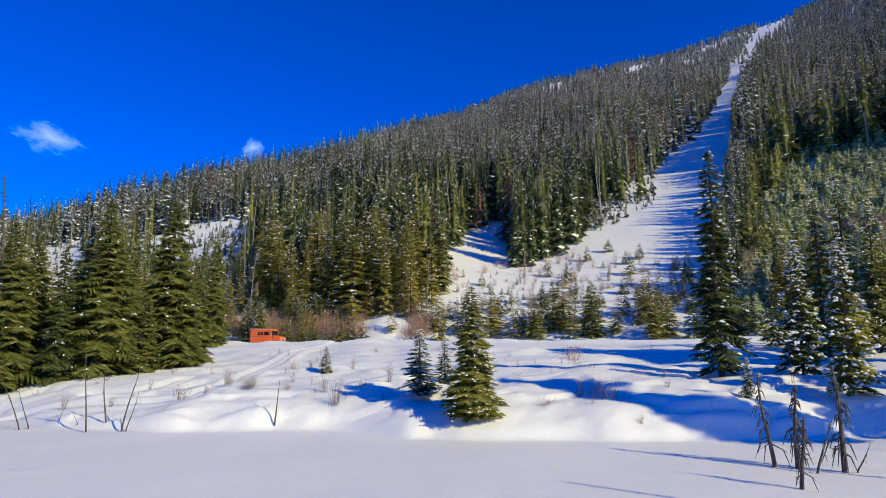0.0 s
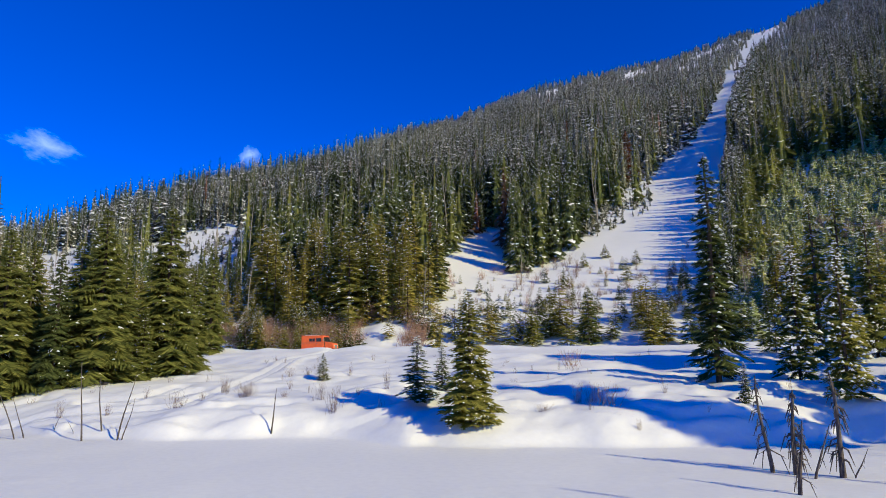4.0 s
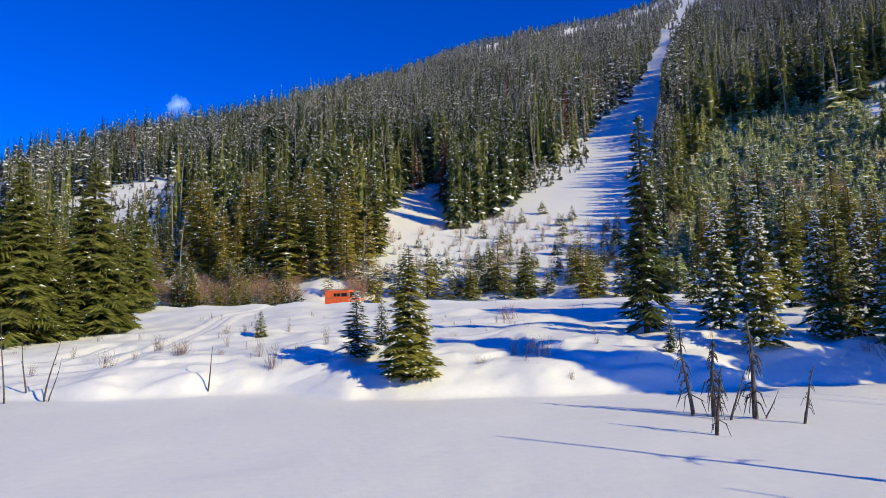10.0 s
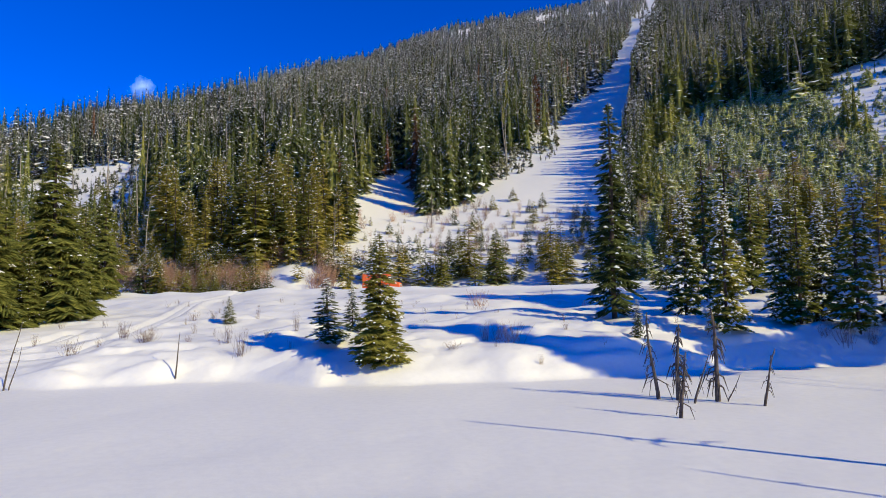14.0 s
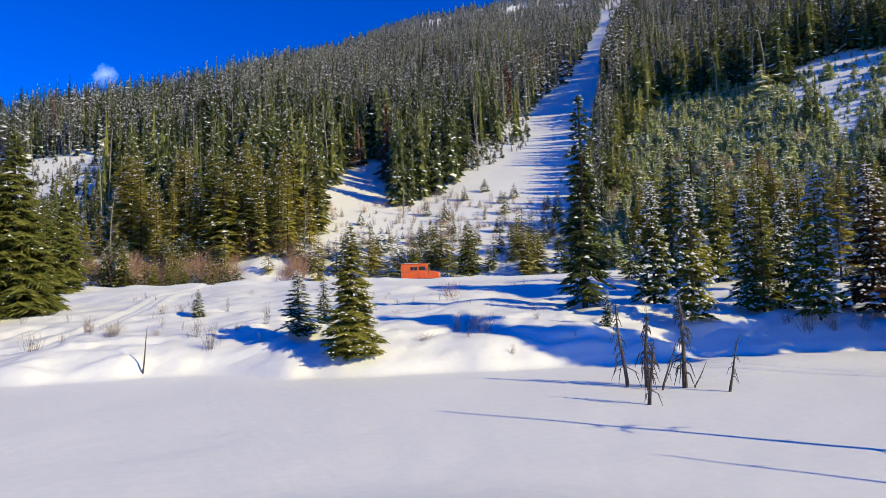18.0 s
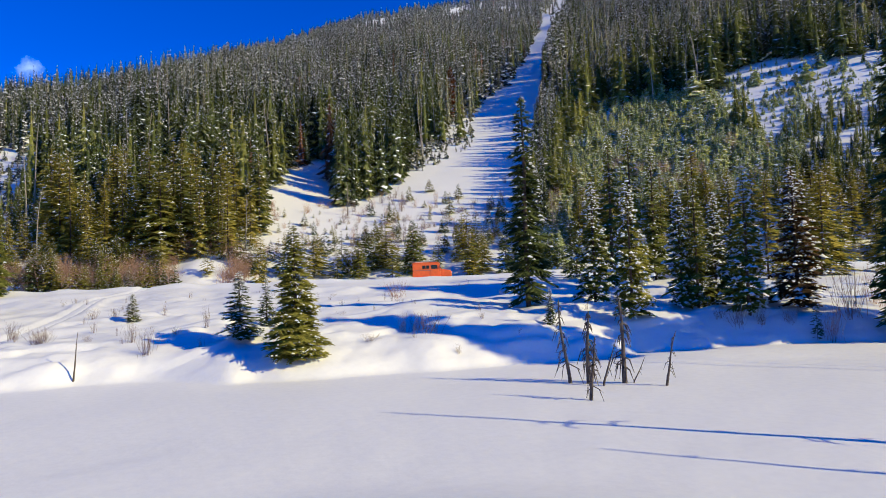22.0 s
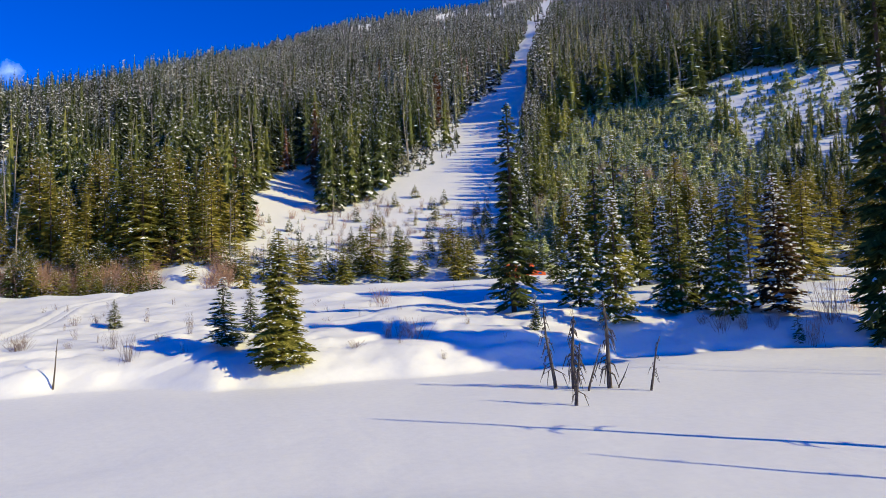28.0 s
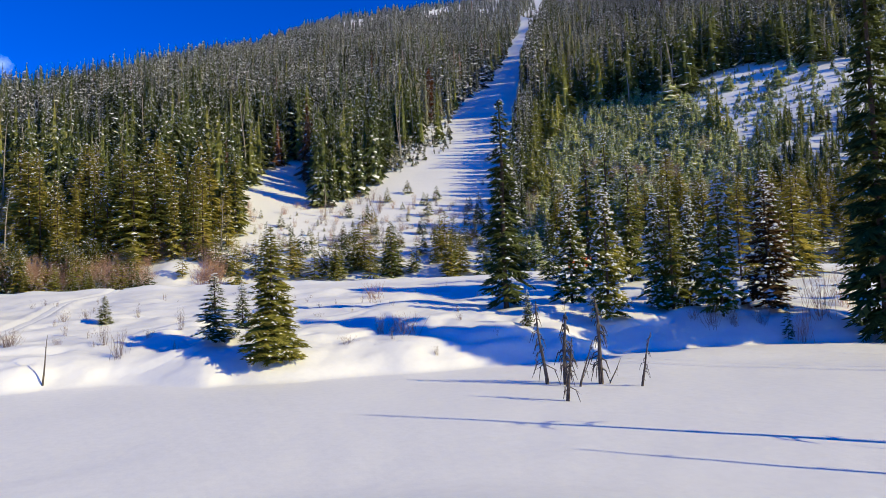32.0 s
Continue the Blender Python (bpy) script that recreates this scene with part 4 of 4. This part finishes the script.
# pines added out of view past the end of the pond, whose crowns shade the bank
for k, (x, y, h) in enumerate([(31.7, 14.3, 22.5), (34.4, 10.5, 23), (37.4, 8.0, 23), (40.2, 6.0, 23),
                               (49.1, 31.0, 30), (53.3, 29.3, 30), (51.0, 26.0, 30), (55.1, 20.9, 30), (52.5, 23.0, 29), (58.0, 21.0, 30),
                               (30, 15.6, 13.7), (32.3, 15.9, 14.2), (35, 15.5, 13.7), (37.3, 15.9, 14.7), (40, 15.6, 14.2), (43.1, 15.4, 14.7),
                               (31.1, 15.9, 13.2), (36.1, 15.9, 13.7), (38.6, 15.8, 13.7), (41.6, 15.5, 14.2), (45.6, 15.5, 14.7), (48.1, 15.5, 14.7),
                               (29.6, 16.8, 13.2), (34.6, 16.9, 13.4), (39.8, 16.8, 13.4), (43.0, 16.6, 13.2)]):
    plant(SHADE_PINE_HIGH if 20 < h < 25 else SHADE_PINE, x, y, h, 1.25 if h > 20 else 1.0, 70.0 * k, 0, name="shade_pine", label="unseen high-crowned pine added beyond the pond to shade the bank", group="pines beyond the pond")

# a dead spire behind the close group of spruces
snag(-30.1, 42.3, 15.2, 0.6, 80, 0.12, 26, 95, name="dead_tree", label="tall thin grey dead spire among green spruces", reach=0.07, droop=0.3, group="")

# pale dead trunks among the forest
gd = np.random.default_rng(77)
made = 0
while made < 180:
    bearing = gd.uniform(-34, 54) if made < 100 else gd.uniform(25.5, 46)
    rise = gd.uniform(4, 22) if gd.random() < 0.6 or bearing < 26 else gd.uniform(14, 26)
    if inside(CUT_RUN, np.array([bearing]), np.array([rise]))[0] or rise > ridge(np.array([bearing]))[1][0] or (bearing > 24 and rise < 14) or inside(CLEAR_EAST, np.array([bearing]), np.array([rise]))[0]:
        continue
    x, y = place(bearing, rise)
    if y - road_line(x) < 10:
        continue
    snag(x, y, gd.uniform(13, 19), gd.uniform(0, 5), gd.uniform(0, 360), gd.uniform(0.13, 0.21), 4, 200 + made, PALE_WOOD, "dead_pine", "pale bare dead trunk among the dark forest", 0.2, 0.08, "dead trunks in the forest")
    made += 1


# a line of small footprints along the pond's edge
gp = np.random.default_rng(33)
steps = []
for k in range(90):
    x = 2.5 + k * 0.135
    y = float(shore(x)) - 1.0 * float(fractal(x, 3.0, 8.0, 2)) + 1.3 + 0.25 * math.sin(x * 0.6) + (0.07 if k % 2 else -0.07)
    for side in (-1, 1):
        steps.append(blob(np.array([x, y + side * 0.07, zat(x, y) + 0.01]), gp.uniform(0.03, 0.05), gp))
tagged(new("footprints", tri_mesh("footprints", *gather(steps), [CLUMP], flat=False)), "line of small footprints pressed along the snowy pond edge", "animal tracks", kind="stuff")


# pale leafless trees in front of the forest: bearing, rise of the foot, height
for k, (bearing, rise, h) in enumerate([(-17.0, 1.4, 13), (-3.4, 3.0, 8.5), (-1.5, 3.2, 9), (7.4, 6.0, 6.5), (26.0, 3.4, 8), (-24.6, 1.2, 12), (-29.5, 1.0, 12)]):
    x, y = place(bearing, rise)
    snag(x, y, h, gd.uniform(0, 3), gd.uniform(0, 360), 0.10, 22, 400 + k, PALE_WOOD, "bare_aspen", "pale leafless aspen in front of the dark forest", -1.1, 0.20, "leafless aspens")


# ---------------------------------------------------------------- snowcat
def paint(name, col, rough):
    m = Nodes(name, rough)
    f = m.noise(2.5, 4)
    m.colour(m.mix(0.5, col, m.ramp(f, (0.3, tuple(c * 0.75 for c in col)), (0.7, tuple(min(1, c * 1.15) for c in col)))))
    m.bump((m.noise(5, 3), 0.05, 0.01))
    return m.mat


ORANGE = paint("orange_paint", (0.80, 0.155, 0.004), 0.38)
RUBBER = paint("track_rubber", (0.025, 0.025, 0.027), 0.85)
STEEL = paint("grey_steel", (0.20, 0.20, 0.21), 0.5)
RED = paint("red_blade", (0.55, 0.07, 0.03), 0.5)


def glass():
    m = Nodes("tinted_glass", 0.08, spec=0.6)
    m.colour((0.02, 0.024, 0.03))
    return m.mat


GLASS = glass()
LENS = paint("lamp_lens", (0.75, 0.72, 0.62), 0.15)


def box(x0, x1, y0, y1, z0, z1, bevel=0.03):
    bm = bmesh.new()
    bmesh.ops.create_cube(bm, size=1)
    bmesh.ops.scale(bm, vec=(x1 - x0, y1 - y0, z1 - z0), verts=bm.verts)
    bmesh.ops.translate(bm, vec=((x0 + x1) / 2, (y0 + y1) / 2, (z0 + z1) / 2), verts=bm.verts)
    if bevel:
        bmesh.ops.bevel(bm, geom=bm.edges[:], offset=bevel, segments=2, affect="EDGES", profile=0.5)
    return bm


def prism(profile, y0, y1, bevel=0.04):
    """A side outline of (x, z) carried across from y0 to y1."""
    bm = bmesh.new()
    near = [bm.verts.new((x, y0, z)) for x, z in profile]
    bm.faces.new(near)
    grown = bmesh.ops.extrude_face_region(bm, geom=bm.faces[:])
    bmesh.ops.translate(bm, vec=(0, y1 - y0, 0), verts=[v for v in grown["geom"] if isinstance(v, bmesh.types.BMVert)])
    bmesh.ops.recalc_face_normals(bm, faces=bm.faces[:])
    if bevel:
        bmesh.ops.bevel(bm, geom=bm.edges[:], offset=bevel, segments=2, affect="EDGES", profile=0.5)
    return bm


def drum(x, z, y0, y1, radius, sides=18):
    bm = bmesh.new()
    bmesh.ops.create_cone(bm, cap_ends=True, segments=sides, radius1=radius, radius2=radius, depth=y1 - y0)
    bmesh.ops.rotate(bm, matrix=Matrix.Rotation(math.pi / 2, 3, "X"), verts=bm.verts)
    bmesh.ops.translate(bm, vec=(x, (y0 + y1) / 2, z), verts=bm.verts)
    return bm


def snowcat():
    root = new("snowcat")
    root.scale = (0.92, 0.92, 1.0)
    tagged(root, "orange tracked snowcat with a boxy cabin driving along the road", "snowcat")
    body = part("cabin", prism([(-2.6, 0.62), (-2.6, 2.38), (-2.5, 2.46), (0.78, 2.46), (0.98, 2.36), (1.12, 1.72), (1.12, 0.62)], -0.98, 0.98, 0.05), ORANGE, root)
    hood = part("hood", prism([(1.13, 0.72), (1.13, 1.68), (2.30, 1.50), (2.52, 1.36), (2.56, 0.72)], -0.78, 0.78, 0.06), ORANGE, root)
    part("roof", box(-2.66, 0.86, -1.02, 1.02, 2.462, 2.52, 0.02), ORANGE, root)
    part("chassis", box(-2.4, 2.4, -0.45, 0.45, 0.36, 0.70, 0.02), STEEL, root, "dark steel chassis")
    for side in (-1, 1):
        y = 0.985 * side
        lo, hi = min(y, y + 0.03 * side), max(y, y + 0.03 * side)
        for x0, x1 in ((-1.28, -0.86), (-0.78, -0.36)):
            w = part("window", box(x0, x1, lo, hi, 1.72, 2.12, 0.01), GLASS, body, "dark tinted cabin window")
            part("window_frame", box(x0 - 0.05, x1 + 0.05, lo, hi - 0.012 if side > 0 else hi, 1.67, 1.715, 0.006), ORANGE, w)
        d = part("door", box(-0.22, 0.86, lo - 0.004, hi + 0.004, 0.80, 2.30, 0.015), ORANGE, body)
        lo2, hi2 = min(y + 0.036 * side, y + 0.055 * side), max(y + 0.036 * side, y + 0.055 * side)
        part("window", box(-0.12, 0.70, lo2, hi2, 1.70, 2.16, 0.01), GLASS, d, "dark tinted door window")
        part("door_handle", box(-0.12, 0.04, lo2, hi2 + 0.02 * side, 1.44, 1.48, 0.005), STEEL, d, "steel handle")
        part("mirror", box(1.02, 1.10, 1.06 * side - 0.12, 1.06 * side + 0.12, 1.80, 2.10, 0.02), STEEL, body)
        part("headlight", drum(2.50, 1.18, 0.48 * side - 0.1, 0.48 * side + 0.1, 0.11), LENS, hood, "round pale headlight")
        belt = prism([(-2.35, 0.10), (-2.55, 0.32), (-2.42, 0.60), (-2.1, 0.70), (2.0, 0.70), (2.42, 0.60), (2.55, 0.34), (2.3, 0.08), (2.0, 0.0), (-2.1, 0.0)],
                     0.60 * side - 0.02, 0.60 * side + 0.55 * side, 0.02)
        t = part("track", belt, RUBBER, root, "black rubber track with steel cleats")
        for k in range(18):
            x = -2.15 + k * 0.25
            part("cleat", box(x, x + 0.05, min(0.60 * side, 1.16 * side), max(0.60 * side, 1.16 * side), -0.03, 0.004, 0.004), STEEL, t)
        for k in range(5):
            w = part("road_wheel", drum(-1.7 + k * 0.85, 0.33, min(1.10 * side, 1.19 * side), max(1.10 * side, 1.19 * side), 0.26), STEEL, t, "grey road wheel")
            part("hub", drum(-1.7 + k * 0.85, 0.33, min(1.17 * side, 1.23 * side), max(1.17 * side, 1.23 * side), 0.08, 10), ORANGE, w)
        part("fender", box(-2.5, 2.3, min(0.97 * side, 1.2 * side), max(0.97 * side, 1.2 * side), 0.72, 0.78, 0.015), ORANGE, root)
        part("tail_lamp", box(-2.64, -2.6, 0.8 * side - 0.06, 0.8 * side + 0.06, 0.95, 1.15, 0.01), RED, body, "red tail lamp")
    part("windscreen", prism([(0.995, 2.30), (1.125, 1.76), (1.15, 1.76), (1.02, 2.30)], -0.86, 0.86, 0.006), GLASS, body, "dark windscreen")
    part("rear_door", box(-2.635, -2.6, -0.5, 0.5, 0.8, 2.3, 0.012), ORANGE, body)
    part("grille", box(2.545, 2.58, -0.34, 0.34, 0.85, 1.28, 0.01), STEEL, hood, "dark radiator grille")
    part("side_trim", box(-2.58, 1.1, -1.0, -0.975, 1.50, 1.54, 0.005), STEEL, body)
    rack = part("roof_rack", box(-2.95, 0.55, -0.96, -0.92, 2.60, 2.64, 0.008), STEEL, root, "pale steel roof rack")
    part("rail", box(-2.95, 0.55, 0.92, 0.96, 2.60, 2.64, 0.008), STEEL, rack)
    for k in range(6):
        x = -2.9 + k * 0.68
        part("crossbar", box(x, x + 0.05, -0.96, 0.96, 2.60, 2.635, 0.006), STEEL, rack)
        if x > -2.6:
            part("stanchion", box(x, x + 0.04, -0.95, -0.91, 2.515, 2.605, 0.004), STEEL, rack)
            part("stanchion", box(x, x + 0.04, 0.91, 0.95, 2.515, 2.605, 0.004), STEEL, rack)
    part("snow_cap", box(-2.2, -0.5, -0.7, 0.7, 2.516, 2.585, 0.03), SNOW, root, "patch of snow lying on the roof")
    part("hood_gap", box(1.115, 1.135, -0.9, 0.9, 0.9, 1.74, 0.004), RUBBER, hood, "thin black strip between cab and hood")
    part("bumper", box(2.60, 2.72, -0.85, 0.85, 0.66, 0.80, 0.02), STEEL, root, "grey steel bumper")
    part("exhaust", drum(-2.2, 2.62, -0.75, -0.65, 0.06, 10), STEEL, body)
    blade = part("front_blade", prism([(2.95, 0.10), (2.82, 0.35), (2.84, 0.62), (2.93, 0.62), (2.90, 0.36), (3.02, 0.12)], -1.25, 1.25, 0.01), RED, root, "rusty red front blade")
    for s in (-0.5, 0.5):
        part("push_arm", box(2.3, 2.88, s - 0.05, s + 0.05, 0.36, 0.46, 0.01), STEEL, blade)
    part("tow_hitch", box(-3.1, -2.4, -0.08, 0.08, 0.42, 0.52, 0.01), STEEL, root)
    return root


cat = snowcat()

# ---------------------------------------------------------------- clouds
def cloud_material():
    m = Nodes("cloud", 1.0)
    t = m.t
    co = m.node("ShaderNodeTexCoord")
    out = [n for n in t.nodes if n.type == "OUTPUT_MATERIAL"][0]
    # the cloud's sunlit white is emitted by the sheet itself
    glow = m.node("ShaderNodeEmission", Color=(0.82, 0.80, 0.86, 1), Strength=0.72)
    clear = m.node("ShaderNodeBsdfTransparent")
    mixer = m.node("ShaderNodeMixShader")
    dist = m.node("ShaderNodeVectorMath")
    dist.operation = "LENGTH"
    m.link(co.outputs["Object"], dist.inputs[0])
    n = m.node("ShaderNodeTexNoise", Scale=1.7, Detail=6.0, Roughness=0.6)
    m.link(co.outputs["Object"], n.inputs["Vector"])
    a = m.node("ShaderNodeMath")
    a.operation = "MULTIPLY_ADD"
    m.link(n.outputs["Fac"], a.inputs[0])
    a.inputs[1].default_value = 1.5
    m.link(dist.outputs["Value"], a.inputs[2])
    scale = m.node("ShaderNodeMath")
    scale.operation = "SUBTRACT"
    m.link(a.outputs[0], scale.inputs[0])
    scale.inputs[1].default_value = 0.62
    f = m.ramp(scale.outputs[0], (0.10, (0.80, 0.80, 0.80)), (0.80, (0, 0, 0)))
    m.link(f, mixer.inputs[0])
    m.link(clear.outputs[0], mixer.inputs[1])
    m.link(glow.outputs[0], mixer.inputs[2])
    m.link(mixer.outputs[0], out.inputs["Surface"])
    return m.mat


CLOUD = cloud_material()


def cloud(bearing, rise, wide, tall, tilt, k):
    bm = bmesh.new()
    bmesh.ops.create_grid(bm, x_segments=12, y_segments=12, size=1.0)
    for v in bm.verts:
        v.co.z = 0.12 * math.sin(3 * v.co.x + k) * math.cos(2.3 * v.co.y)
    mesh = bpy.data.meshes.new("cloud")
    bm.to_mesh(mesh)
    bm.free()
    mesh.materials.append(CLOUD)
    ob = new("cloud", mesh)
    d = Vector((math.sin(radians(bearing)) * math.cos(radians(rise)), math.cos(radians(bearing)) * math.cos(radians(rise)), math.sin(radians(rise))))
    ob.matrix_world = look(d * 3600, (0, 0, 0)) @ pose(0, 0, 0, 0, 180, tilt) @ Matrix.Diagonal((wide, tall, 60, 1))
    return tagged(ob, "small wispy white cloud in the deep blue sky", "cloud", kind="structure")


cloud(-33.1, 15.8, 250, 112, 14, 0)
cloud(-17.4, 17.0, 95, 85, 0, 3)


# ---------------------------------------------------------------- what moves
def motions():
    heading = -17.85
    drive = [
        (0, -24.46), (1, -22.56), (2, -20.56), (3, -18.32), (6, -12.50), (8, -8.19), (10, -4.52),
        (12, -0.24), (13, 1.98), (14.5, 4.99), (16.5, 9.03), (18, 12.11), (20, 15.99), (23, 21.94),
        (24, 23.99), (25.5, 27.12), (27.5, 31.36), (29, 34.79), (30, 36.88), (31, 39.12), (32, 40.84),
    ]
    rows = []
    for t, x in drive:
        y = road_line(x)
        rows.append((t, pose(x, y, zat(x, y) + 0.03, 0, 0, heading)))
    walk(cat, rows)


motions()
